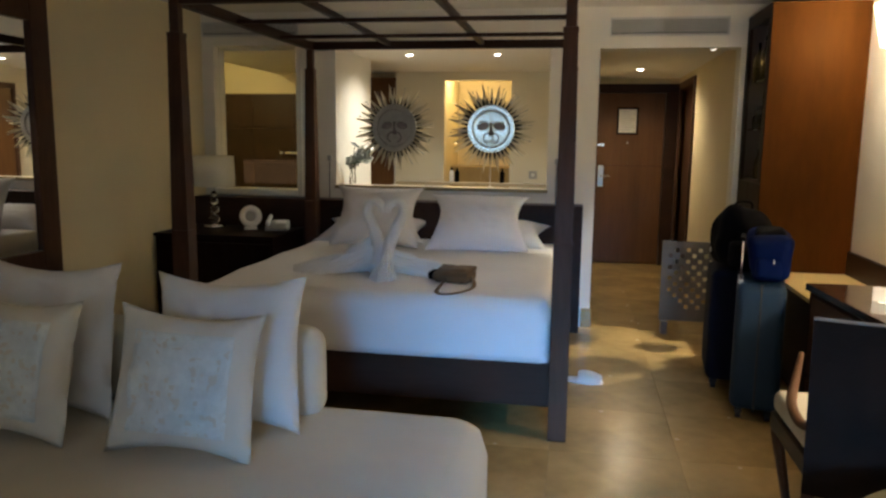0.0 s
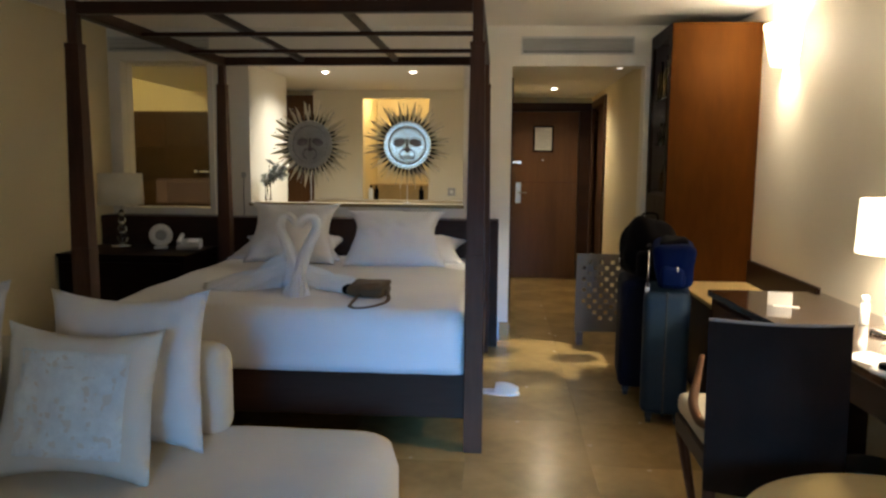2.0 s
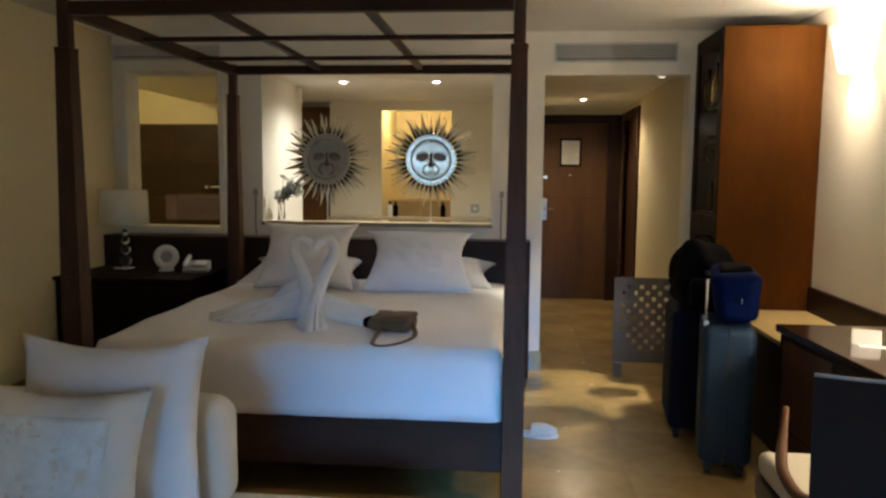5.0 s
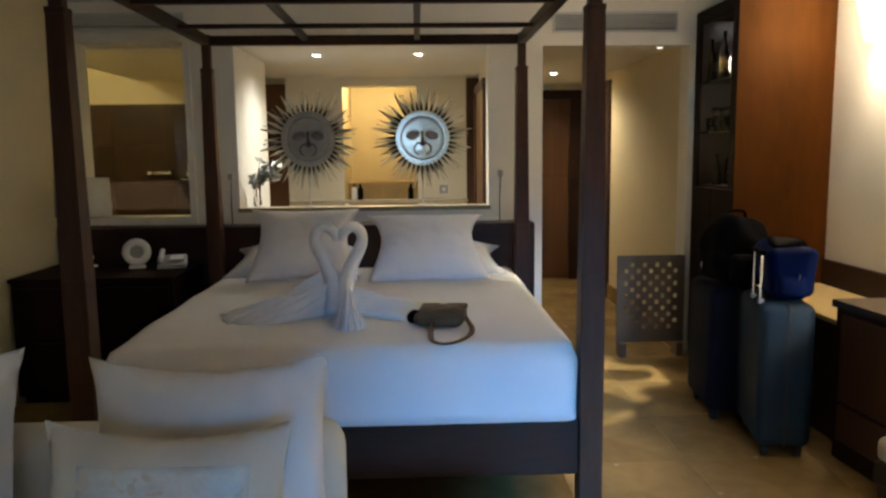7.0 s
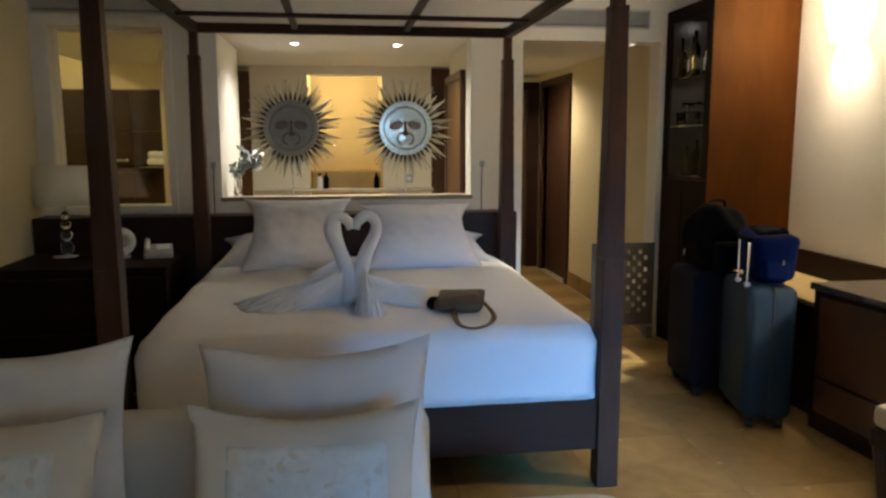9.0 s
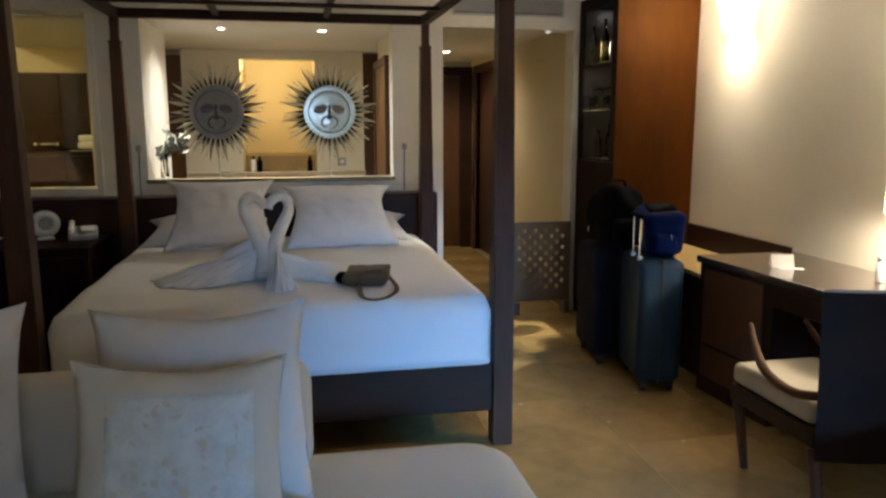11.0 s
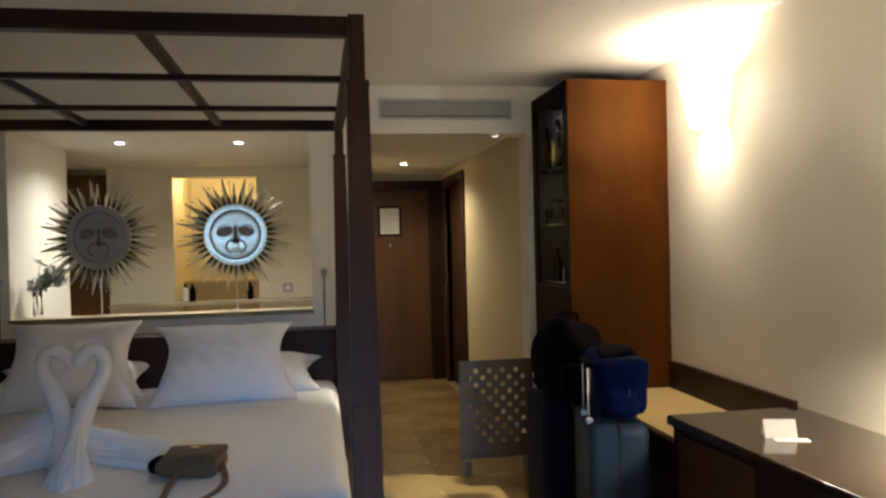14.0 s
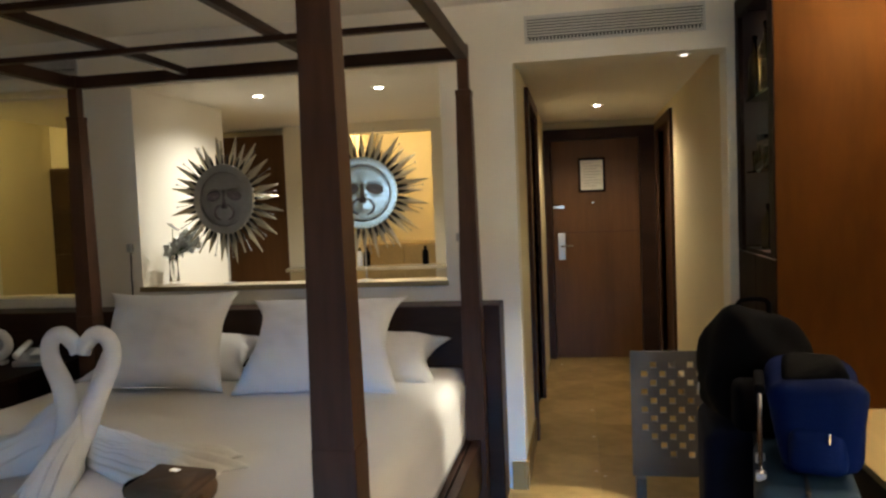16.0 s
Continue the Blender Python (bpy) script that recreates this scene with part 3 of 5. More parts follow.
bed_pillow((-1.21, 5.62, 0.705), 0.84, 0.46, 0.19, 75, 2, 1.0, "white bed pillow lying against the headboard")
bed_pillow((-0.32, 5.62, 0.705), 0.84, 0.46, 0.19, 75, -3, 2.0, "white bed pillow lying against the headboard")
bed_pillow((-1.12, 5.44, 0.70), 0.665, 0.465, 0.25, 27, -2, 3.3, "large white pillow propped upright on the bed")
bed_pillow((-0.375, 5.40, 0.70), 0.715, 0.480, 0.25, 41, 3, 4.7, "large white pillow propped upright on the bed")


def towel_swan(side):
    """side -1: the swan whose tail spreads to the far side; 1: towards the aisle."""
    cx, cy, z0 = -0.805, 4.52, 0.70
    bm = tube(bend([(cx + side * 0.015, cy - 0.10, z0 + 0.02), (cx + side * 0.020, cy - 0.01, z0 + 0.10), (cx + side * 0.055, cy + 0.035, z0 + 0.22), (cx + side * 0.105, cy + 0.045, z0 + 0.325), (cx + side * 0.100, cy + 0.045, z0 + 0.385), (cx + side * 0.060, cy + 0.045, z0 + 0.405), (cx + side * 0.020, cy + 0.045, z0 + 0.375), (cx + side * 0.008, cy + 0.045, z0 + 0.345)], 42), [0.046 - 0.020 * min(1, i / 20) - 0.003 * max(0, (i - 30) / 12) for i in range(43)], 12)
    neck, bm = bm, bmesh.new()
    bm.free()

    def pleated(a0, a1, length, height, pleats, seed, dx=0.0, dy=0.0):
        """A towel fan that spreads from the breast and runs flat to its tip."""
        fan = bmesh.new()
        n, m = 16, 54
        top, low = [], []
        for i in range(n + 1):
            q = i / n
            up, down = [], []
            for k in range(m + 1):
                t = k / m
                ang = radians(a0 + (a1 - a0) * t)
                reach = length * (0.72 + 0.28 * math.sin(math.pi * t)) * (1 + 0.16 * noise.noise(Vector((t * 9, seed, 0))) + 0.07 * noise.noise(Vector((t * 27, seed, 3))))
                d = 0.015 + reach * q
                x, y = cx + dx + math.cos(ang) * d, cy + dy + math.sin(ang) * d
                arch = math.sin(math.pi * (0.10 + 0.80 * t)) ** 0.7
                z = height * (1 - q) ** 0.9 * arch + 0.030 * arch * (1 - q ** 4)
                z += 0.017 * (0.25 + 0.75 * q) * (1 - 0.5 * q * q) * math.cos(2 * math.pi * pleats * t + 1.3 * math.sin(3 * q + seed))
                z += 0.010 * noise.noise(Vector((x * 14, y * 14, seed)))
                up.append(fan.verts.new((x, y, z0 + max(0.006, z))))
                down.append(fan.verts.new((x, y, z0 - 0.002)))
            top.append(up)
            low.append(down)
        for i in range(n):
            for k in range(m):
                fan.faces.new((top[i][k], top[i + 1][k], top[i + 1][k + 1], top[i][k + 1]))
                fan.faces.new((low[i][k], low[i][k + 1], low[i + 1][k + 1], low[i + 1][k]))
        for k in range(m):
            fan.faces.new((top[n][k], low[n][k], low[n][k + 1], top[n][k + 1]))
            fan.faces.new((top[0][k], top[0][k + 1], low[0][k + 1], low[0][k]))
        for i in range(n):
            fan.faces.new((top[i][0], low[i][0], low[i + 1][0], top[i + 1][0]))
            fan.faces.new((top[i][m], top[i + 1][m], low[i + 1][m], low[i][m]))
        return fan

    if side < 0:
        wings = [pleated(150, 212, 0.52, 0.095, 9, 1.0), pleated(150, 192, 0.32, 0.190, 6, 4.0, -0.02, 0.03), pleated(176, 216, 0.36, 0.120, 5, 8.0, -0.03, -0.01)]
    else:
        wings = [pleated(-28, 36, 0.48, 0.060, 10, 2.0), pleated(-14, 26, 0.26, 0.105, 6, 6.0, 0.02, 0.02)]
    tail = pleated(-104, -66, 0.30, 0.150, 5, 3.0, 0.045, -0.02) if side > 0 else None
    ob = thing("towel_swan", (0, 0, 0))
    part("neck", neck, TOWEL, ob, "", True)
    for w in wings:
        part("wing", w, TOWEL, ob, "", True)
    if tail:
        part("tail", tail, TOWEL, ob, "", True)
    tagged(ob, "white terry towel folded into a swan on the bed", "folded towel", "pair of towel swans making a heart")


towel_swan(-1)
towel_swan(1)


def hand_bag():
    b = thing("shoulder_bag", (-0.345, 4.27, 0.702), "small brown leather shoulder bag lying on the bed", "bag", turn=-14)
    b.scale = (0.88, 0.88, 0.88)
    bm = add_box(bmesh.new(), -0.125, 0.125, -0.085, 0.085, 0.0, 0.098, 0.046, 6)
    for v in bm.verts:
        v.co.z *= 1 - 0.28 * max(0, -v.co.x / 0.125) + 0.05 * noise.noise(v.co * 16)
    part("body", bm, BROWNBAG, b, "", True)
    bm = add_box(bmesh.new(), -0.105, 0.128, -0.094, 0.060, 0.074, 0.104, 0.014, 4)
    for v in bm.verts:
        v.co.z -= 0.030 * (max(0, -v.co.y) / 0.09) ** 2 + 0.16 * max(0, -v.co.x - 0.02) ** 1.2
    part("flap", bm, BROWNBAG, b, "", True)
    part("pocket", add_box(bmesh.new(), -0.165, -0.095, -0.05, 0.05, 0.006, 0.066, 0.028, 4), BLACK, b, "", True)
    part("clasp", box(0.00, 0.035, -0.012, 0.012, 0.1035, 0.107, 0.002), STEEL, b, "small chrome clasp")
    part("strap", tube(bend([(0.125, -0.02, 0.05), (0.180, -0.13, 0.012), (0.170, -0.29, 0.008), (0.110, -0.39, 0.008), (0.045, -0.36, 0.008), (0.005, -0.24, 0.010), (-0.02, -0.09, 0.03)], 36), 0.013, 8, 0.35), BROWNBAG, b, "", True)


hand_bag()


def slipper(at, turn):
    s = thing("slipper", at, "white cloth slipper on the floor by the bed", "slipper", turn=turn)
    bm = bmesh.new()
    for z in (0.0, 0.014):
        ring = []
        for i in range(28):
            a = 2 * math.pi * i / 28
            w = 0.048 - 0.010 * math.cos(a)
            ring.append(bm.verts.new((0.135 * math.cos(a), w * math.sin(a), z)))
        bm.faces.new(ring)
    bm.verts.ensure_lookup_table()
    v = bm.verts[:]
    for i in range(28):
        bm.faces.new((v[i], v[(i + 1) % 28], v[28 + (i + 1) % 28], v[28 + i]))
    part("sole", bm, PAPER, s)
    bm = bmesh.new()
    rows = []
    for i in range(8):
        x = -0.125 + 0.14 * i / 7
        w = 0.050 * math.sqrt(max(0.12, 1 - (x / 0.138) ** 2)) + 0.004
        rows.append([bm.verts.new((x, w * math.cos(math.pi * k / 10), 0.014 + (0.036 + 0.024 * math.sin(math.pi * i / 9)) * math.sin(math.pi * k / 10))) for k in range(11)])
    for a, c in zip(rows, rows[1:]):
        for k in range(10):
            bm.faces.new((a[k], a[k + 1], c[k + 1], c[k]))
    bmesh.ops.solidify(bm, geom=bm.faces[:], thickness=0.005)
    part("upper", bm, TOWEL, s, "", True)


slipper((0.355, 4.87, 0.001), 172)


# ---------------------------------------------------------------- suns in the opening
def tin_sun(at, turn, face_mat, label):
    s = thing("tin_sun", at, label, "wall ornament", "pair of tin suns in the opening", turn=turn)
    # dish with a raised rim, facing -y; simple relief for brows and nose
    bm = bmesh.new()
    n = 56
    prof = [(0.0, 0.0100), (0.012, 0.0100), (0.024, 0.0100), (0.036, 0.0100), (0.048, 0.0099), (0.06, 0.0098), (0.072, 0.0096), (0.084, 0.0094), (0.097, 0.009), (0.11, 0.0088), (0.122, 0.0084), (0.132, 0.007)]
    rings = [[bm.verts.new((0, -prof[0][1], 0))]]
    for r, y in prof[1:]:
        ring = []
        for i in range(n):
            a = 2 * math.pi * i / n
            x, z = r * math.cos(a), r * math.sin(a)
            h = y
            h += 0.006 * math.exp(-((x / 0.012) ** 2) - ((z + 0.005) / 0.040) ** 2)
            for ex in (-0.058, 0.058):
                h -= 0.002 * math.exp(-((x - ex) / 0.030) ** 2 - ((z - 0.022 + 0.25 * abs(x)) / 0.020) ** 2)
            h += 0.003 * math.exp(-(x / 0.026) ** 2 - ((z + 0.072) / 0.013) ** 2)
            ring.append(bm.verts.new((x, -h, z)))
        rings.append(ring)
    for i in range(n):
        bm.faces.new((rings[0][0], rings[1][i], rings[1][(i + 1) % n]))
    for a, b in zip(rings[1:], rings[2:]):
        for i in range(n):
            bm.faces.new((a[i], a[(i + 1) % n], b[(i + 1) % n], b[i]))
    bmesh.ops.scale(bm, vec=(1.13, 1, 1.13), verts=bm.verts[:])
    f = part("face_dish", bm, face_mat, s, "", True)
    for ex in (-0.058, 0.058):
        bm = lathe([(0.001, 0.0), (0.016, 0.002), (0.026, 0.001), (0.030, -0.003)], 20, close=False)
        e = part("eye", bm, PATINA, f, "aged dark relief", True)
        e.matrix_local = pose(ex * 1.12, -0.0125, 0.020, 90, 0, 0) @ pose(0, 0, 0, 0, 0, -14 if ex > 0 else 14) @ Matrix.Diagonal((1.6, 0.95, 1, 1))
    for q in (-1, 1):
        part("scroll", tube(bend([(q * 0.016, -0.016, -0.030), (q * 0.040, -0.016, -0.040), (q * 0.058, -0.015, -0.066), (q * 0.050, -0.014, -0.098), (q * 0.026, -0.014, -0.112)], 20), 0.0062, 6), PATINA, f, "", True)
        part("brow", tube(bend([(q * 0.012, -0.016, 0.034), (q * 0.045, -0.015, 0.058), (q * 0.092, -0.013, 0.050), (q * 0.112, -0.012, 0.026)], 18), [0.003 + 0.004 * math.sin(math.pi * k / 18) for k in range(19)], 6), face_mat, f, "", True)
    bm = bmesh.new()
    secs = [[bm.verts.new((ww * k, -(0.010 + hh * (1 - abs(k))), z)) for k in (-1, -0.35, 0.35, 1)] for z, ww, hh in ((0.050, 0.009, 0.010), (0.010, 0.010, 0.017), (-0.025, 0.015, 0.022), (-0.042, 0.022, 0.018), (-0.052, 0.016, 0.004))]
    for a, b in zip(secs, secs[1:]):
        for k in range(3):
            bm.faces.new((a[k], a[k + 1], b[k + 1], b[k]))
    bmesh.ops.solidify(bm, geom=bm.faces[:], thickness=0.003)
    part("nose", bm, PATINA, f, "", True)
    ring = [(0.1505 * math.cos(2 * math.pi * k / 48), -0.010, 0.1505 * math.sin(2 * math.pi * k / 48)) for k in range(49)]
    part("groove", tube(ring, 0.0055, 6), PATINA, s, "dark groove inside the rim", True)
    bm = bmesh.new()
    prof = [(0.141, 0.004), (0.143, 0.020), (0.1445, 0.0222), (0.146, 0.0225), (0.149, 0.0226), (0.174, 0.0226), (0.178, 0.0223), (0.1805, 0.020), (0.183, 0.006), (0.180, -0.003), (0.141, -0.006)]
    m = 64
    rr = [[bm.verts.new((r * math.cos(2 * math.pi * i / m), -y, r * math.sin(2 * math.pi * i / m))) for i in range(m)] for r, y in prof]
    for a, b in zip(rr, rr[1:] + rr[:1]):
        for i in range(m):
            bm.faces.new((a[i], a[(i + 1) % m], b[(i + 1) % m], b[i]))
    bmesh.ops.scale(bm, vec=(1.05, 1, 1.05), verts=bm.verts[:])
    part("rim", bm, face_mat, s, "", True)
    # pointed rays: long blades behind, short dark spikes between
    def blade(r0, r1, w, lift):
        bm = bmesh.new()
        seq = [(r0, w * 0.55), (r0 + (r1 - r0) * 0.35, w), (r1, 0.002)]
        tops = []
        for r, ww in seq:
            tops.append([bm.verts.new((-ww, 0.0, r)), bm.verts.new((0, -lift, r)), bm.verts.new((ww, 0.0, r)), bm.verts.new((0, 0.004, r))])
        for a, b in zip(tops, tops[1:]):
            for k in range(4):
                bm.faces.new((a[k], a[(k + 1) % 4], b[(k + 1) % 4], b[k]))
        bm.faces.new(tops[0])
        bm.faces.new(tops[-1][::-1])
        return bm
    long_me = mesh_of("ray", blade(0.165, 0.355, 0.020, 0.006), RAYTIN)
    mid_me = mesh_of("ray", blade(0.165, 0.320, 0.018, 0.006), RAYTIN)
    spike_me = mesh_of("spike", blade(0.180, 0.246, 0.0095, 0.007), BLACKTIN)
    pin = tube([(0, 0, 0.18), (0, 0, 0.318)], [0.003, 0.0016], 6)
    bmesh.ops.create_icosphere(pin, subdivisions=1, radius=0.0062, matrix=Matrix.Translation((0, 0, 0.322)))
    pin_me = mesh_of("pin", pin, TINDARK)
    rng = random.Random(int(at[0] * 1000))
    N = 32
    for i in range(N):
        a = 360 * i / N
        shared("ray", long_me if i % 2 else mid_me, s, pose(0, 0.004 + 0.004 * (i % 2), 0, rng.uniform(-7, 5), a + rng.uniform(-1.5, 1.5), 0) @ pose(0, 0, 0, 0, 0, rng.uniform(-26, 26)))
        if i % 2:
            shared("pin", pin_me, s, pose(0, -0.004, 0, rng.uniform(-4, 4), a + 5.6, 0))
    for i in range(40):
        shared("spike", spike_me, s, pose(0, -0.008, 0, 0, 9.0 * i + rng.uniform(-0.8, 0.8), 0))
    part("stem", tube([(0, 0.004, -0.17), (0, 0.004, -0.464)], 0.005, 8), SATIN, s)
    part("foot", lathe([(0.035, -0.465), (0.035, -0.461), (0.006, -0.456)], 20, (0, 0.004, 0)), SATIN, s)


# one kind of sun: left in the shaded copy, right in the sky-tinted copy
tin_sun((-1.182, 6.340, 1.545), -8, TINSHADE, "large tin sun ornament with pointed rays, metal darkened for its dim reflection")
tin_sun((-0.397, 6.340, 1.545), 6, TINSKY, "large tin sun ornament with pointed rays, reflected window blue put into its metal")


def flower_vase(at):
    v = thing("flower_vase", at, "clear glass vase with white flowers on the sill", "flowers")
    part("vase", lathe([(0.026, 0), (0.030, 0.01), (0.024, 0.10), (0.028, 0.16), (0.024, 0.162), (0.020, 0.10), (0.022, 0.012)], 20), GLASS, v, "", True)
    rng = random.Random(4)
    for i in range(30):
        a, r = rng.uniform(0, 6.28), rng.uniform(0.01, 0.108)
        tip = Vector((r * math.cos(a) + 0.070, r * math.sin(a) * 0.6, 0.235 + r * math.sin(a * 1.7) * 0.9))
        st = part("stalk", tube(bend([(0, 0, 0.02), (0.004 * math.cos(a), 0.004 * math.sin(a), 0.15), tip], 8), 0.0018, 5), STEMGREEN, v)
        bm = bmesh.new()
        turn = Euler((radians(-70 + rng.uniform(-40, 40)), radians(rng.uniform(-40, 40)), rng.uniform(0, 6.28)), "XYZ").to_matrix()
        for k in range(5):
            a = k * 1.2566
            d, e = Vector((math.cos(a), math.sin(a), 0.25)), Vector((-math.sin(a), math.cos(a), 0))
            vs = [bm.verts.new(tip + turn @ q) for q in (d * 0.004, d * 0.027 + e * 0.022, d * 0.052, d * 0.027 - e * 0.022)]
            bm.faces.new(vs)
        bmesh.ops.solidify(bm, geom=bm.faces[:], thickness=0.0015)
        part("blossom", bm, PETAL, st, "white blossom", True)


flower_vase((-1.57, 6.44, 1.079))


def toiletry(at, r, h, mat, label):
    b = thing("toiletry_bottle", at, label, "bottle", "toiletries in the bathroom")
    part("body", lathe([(r * 0.9, 0), (r, 0.006), (r, h * 0.72), (r * 0.4, h * 0.82)], 18), mat, b, "", True)
    part("cap", lathe([(r * 0.45, h * 0.8205), (r * 0.45, h)], 14), BLACK, b)


for x, mat, lab in ((-1.05, CERAMIC, "white bottle on the bathroom ledge"), (-0.99, BLACK, "dark small bottle on the bathroom ledge"), (-0.50, BLACK, "dark small bottle on the bathroom ledge")):
    toiletry((x, 8.40, 1.001), 0.026, 0.15, mat, lab)
structure("trim_ledge", box(-1.66, 0.05, 8.30, 8.468, 0.97, 1.0, 0.003), SILL, "tan stone bathroom ledge", "ledge")


def socket(at):
    s = thing("wall_socket", at, "pale square wall socket", "socket")
    part("plate", box(-0.042, 0.042, -0.010, 0, -0.042, 0.042, 0.004), GREYPLASTIC, s)
    part("insert", lathe([(0.02, 0), (0.02, 0.003)], 18), PAPER, s).matrix_local = pose(0, -0.0102, 0, 90)


socket((-0.177, 8.469, 1.09))


def alcove_cupboard():
    c = thing("bath_cupboard", (0, 0, 0), "brown wooden cupboard standing in the bathroom alcove", "cabinet")
    part("body", box(-1.148, -0.432, 8.90, 9.445, 0, 1.150, 0.003), OLIVEWOOD, c)
    for x in (-1.14, -0.788):
        part("door", box(x, x + 0.348, 8.882, 8.8995, 0.03, 1.14, 0.003), OLIVEWOOD, c)


alcove_cupboard()


def towels_on_shelf():
    s = thing("towel_shelf", (-2.56, 8.37, 1.24), "small glass shelf on the shower wall", "shelf")
    part("board", box(-0.22, 0.30, -0.12, 0.20, -0.012, 0.0, 0.002), GREENGLASS, s)
    part("bracket", box(-0.20, 0.28, 0.175, 0.20, -0.03, -0.0125), STEEL, s)
    for k, (w, z) in enumerate(((0.22, 0.001), (0.20, 0.066))):
        t = thing("folded_towel", (-2.52, 8.40, 1.24 + z), "white folded towel stacked on the shower shelf", "towel", "folded towels")
        part("fold", box(-w / 2, w / 2, -0.09, 0.09, 0, 0.062, 0.022, 3), TOWEL, t, "", True)


towels_on_shelf()


def shower_tap(at):
    t = thing("shower_mixer", at, "chrome shower mixer on brown stone", "tap")
    part("body", tube([(-0.08, -0.05, 0), (0.08, -0.05, 0)], 0.018, 12), STEEL, t, "", True)
    for x in (-0.095, 0.095):
        part("knob", lathe([(0.022, 0), (0.024, 0.02), (0.014, 0.03)], 16), STEEL, t, "", True).matrix_local = pose(x, -0.05, 0, 90)
    part("mount", box(-0.03, 0.03, -0.05, -0.001, -0.012, 0.012, 0.003), STEEL, t)


shower_tap((-2.95, 8.576, 1.28))
shower_tap((-2.30, 8.576, 1.52))


def reading_light(at):
    r = thing("reading_light", at, "slim bedside reading light on a thin stalk", "lamp", "bedside reading lights")
    part("stalk", tube([(0, 0, 0), (0.0, -0.004, 0.16), (0.004, -0.004, 0.30)], 0.0035, 8), BLACK, r)
    part("head", box(-0.012, 0.020, -0.020, 0.008, 0.3002, 0.345, 0.005), GREYPLASTIC, r)


reading_light((0.128, 6.228, 0.976))
reading_light((-1.70, 6.228, 0.976))


# ---------------------------------------------------------------- bedside
def nightstand():
    n = thing("nightstand", (0, 0, 0), "dark wooden bedside cabinet with two drawers", "cabinet")
    part("body", box(-2.785, -1.86, 5.42, 6.028, 0.05, 0.725, 0.004), BLACKWOOD, n)
    part("top", box(-2.790, -1.85, 5.40, 6.029, 0.7255, 0.748, 0.003), BLACKWOOD, n)
    for z in (0.08, 0.40):
        part("drawer", box(-2.765, -1.88, 5.405, 5.4195, z, z + 0.29, 0.003), BLACKWOOD, n)
    part("plinth", box(-2.77, -1.88, 5.46, 6.02, 0, 0.0495), BLACKWOOD, n)


nightstand()


def table_lamp(at, shade_r, shade_h, stem_h, shade_mat, label, pleats):
    l = thing("table_lamp", at, label, "lamp", "table lamps with glass stems")
    part("base", lathe([(0.082, 0), (0.084, 0.006), (0.080, 0.018), (0.020, 0.022)], 32), STEEL, l, "chrome foot", True)
    n = 4
    z = 0.0225
    for i in range(n):
        r = 0.040 - 0.005 * i
        part("glass_ball", lathe([(0.006, z)] + [(max(0.006, r * math.sin(math.pi * k / 10)), z + r - r * math.cos(math.pi * k / 10)) for k in range(1, 10)] + [(0.006, z + 2 * r)], 24), GLASS, l, "clear glass ball", True)
        z += 2 * r + 0.001
    part("rod", tube([(0, 0, z), (0, 0, stem_h + shade_h * 0.5)], 0.006, 8), STEEL, l)
    bm = bmesh.new()
    m = 96 if pleats else 40
    ring = []
    for rr, zz in ((shade_r, stem_h), (shade_r * 0.955, stem_h + shade_h), (shade_r * 0.955 - 0.003, stem_h + shade_h), (shade_r - 0.003, stem_h)):
        ring.append([bm.verts.new(((rr + (0.0022 * (-1) ** i if pleats else 0)) * math.cos(2 * math.pi * i / m), (rr + (0.0022 * (-1) ** i if pleats else 0)) * math.sin(2 * math.pi * i / m), zz)) for i in range(m)])
    for a, b in zip(ring, ring[1:] + ring[:1]):
        for i in range(m):
            bm.faces.new((a[i], a[(i + 1) % m], b[(i + 1) % m], b[i]))
    part("shade", bm, shade_mat, l, "", not pleats)
    return l


table_lamp((-2.53, 5.86, 0.749), 0.165, 0.235, 0.325, SHADE_OFF, "unlit table lamp with an ivory drum shade", False)
table_lamp((1.92, 3.43, 0.7505), 0.155, 0.215, 0.325, SHADE_ON, "lit table lamp with a pleated shade and glass-ball stem", True)


def round_clock(at):
    c = thing("bedside_clock", at, "white ring-shaped clock on a stand", "clock", turn=18)
    bm = bmesh.new()
    m, k = 36, 12
    rr = [[bm.verts.new(((0.062 + 0.024 * math.cos(2 * math.pi * j / k)) * math.cos(2 * math.pi * i / m), 0.020 * math.sin(2 * math.pi * j / k), 0.102 + (0.062 + 0.024 * math.cos(2 * math.pi * j / k)) * math.sin(2 * math.pi * i / m))) for j in range(k)] for i in range(m)]
    for i in range(m):
        for j in range(k):
            bm.faces.new((rr[i][j], rr[(i + 1) % m][j], rr[(i + 1) % m][(j + 1) % k], rr[i][(j + 1) % k]))
    part("ring", bm, CERAMIC, c, "", True)
    part("dial", lathe([(0.042, 0.0), (0.042, 0.008)], 24), GREYPLASTIC, c).matrix_local = pose(0, 0.004, 0.102, 90)
    part("stand", box(-0.05, 0.05, -0.03, 0.03, 0, 0.022, 0.008, 3), CERAMIC, c)


round_clock((-2.19, 5.78, 0.7485))


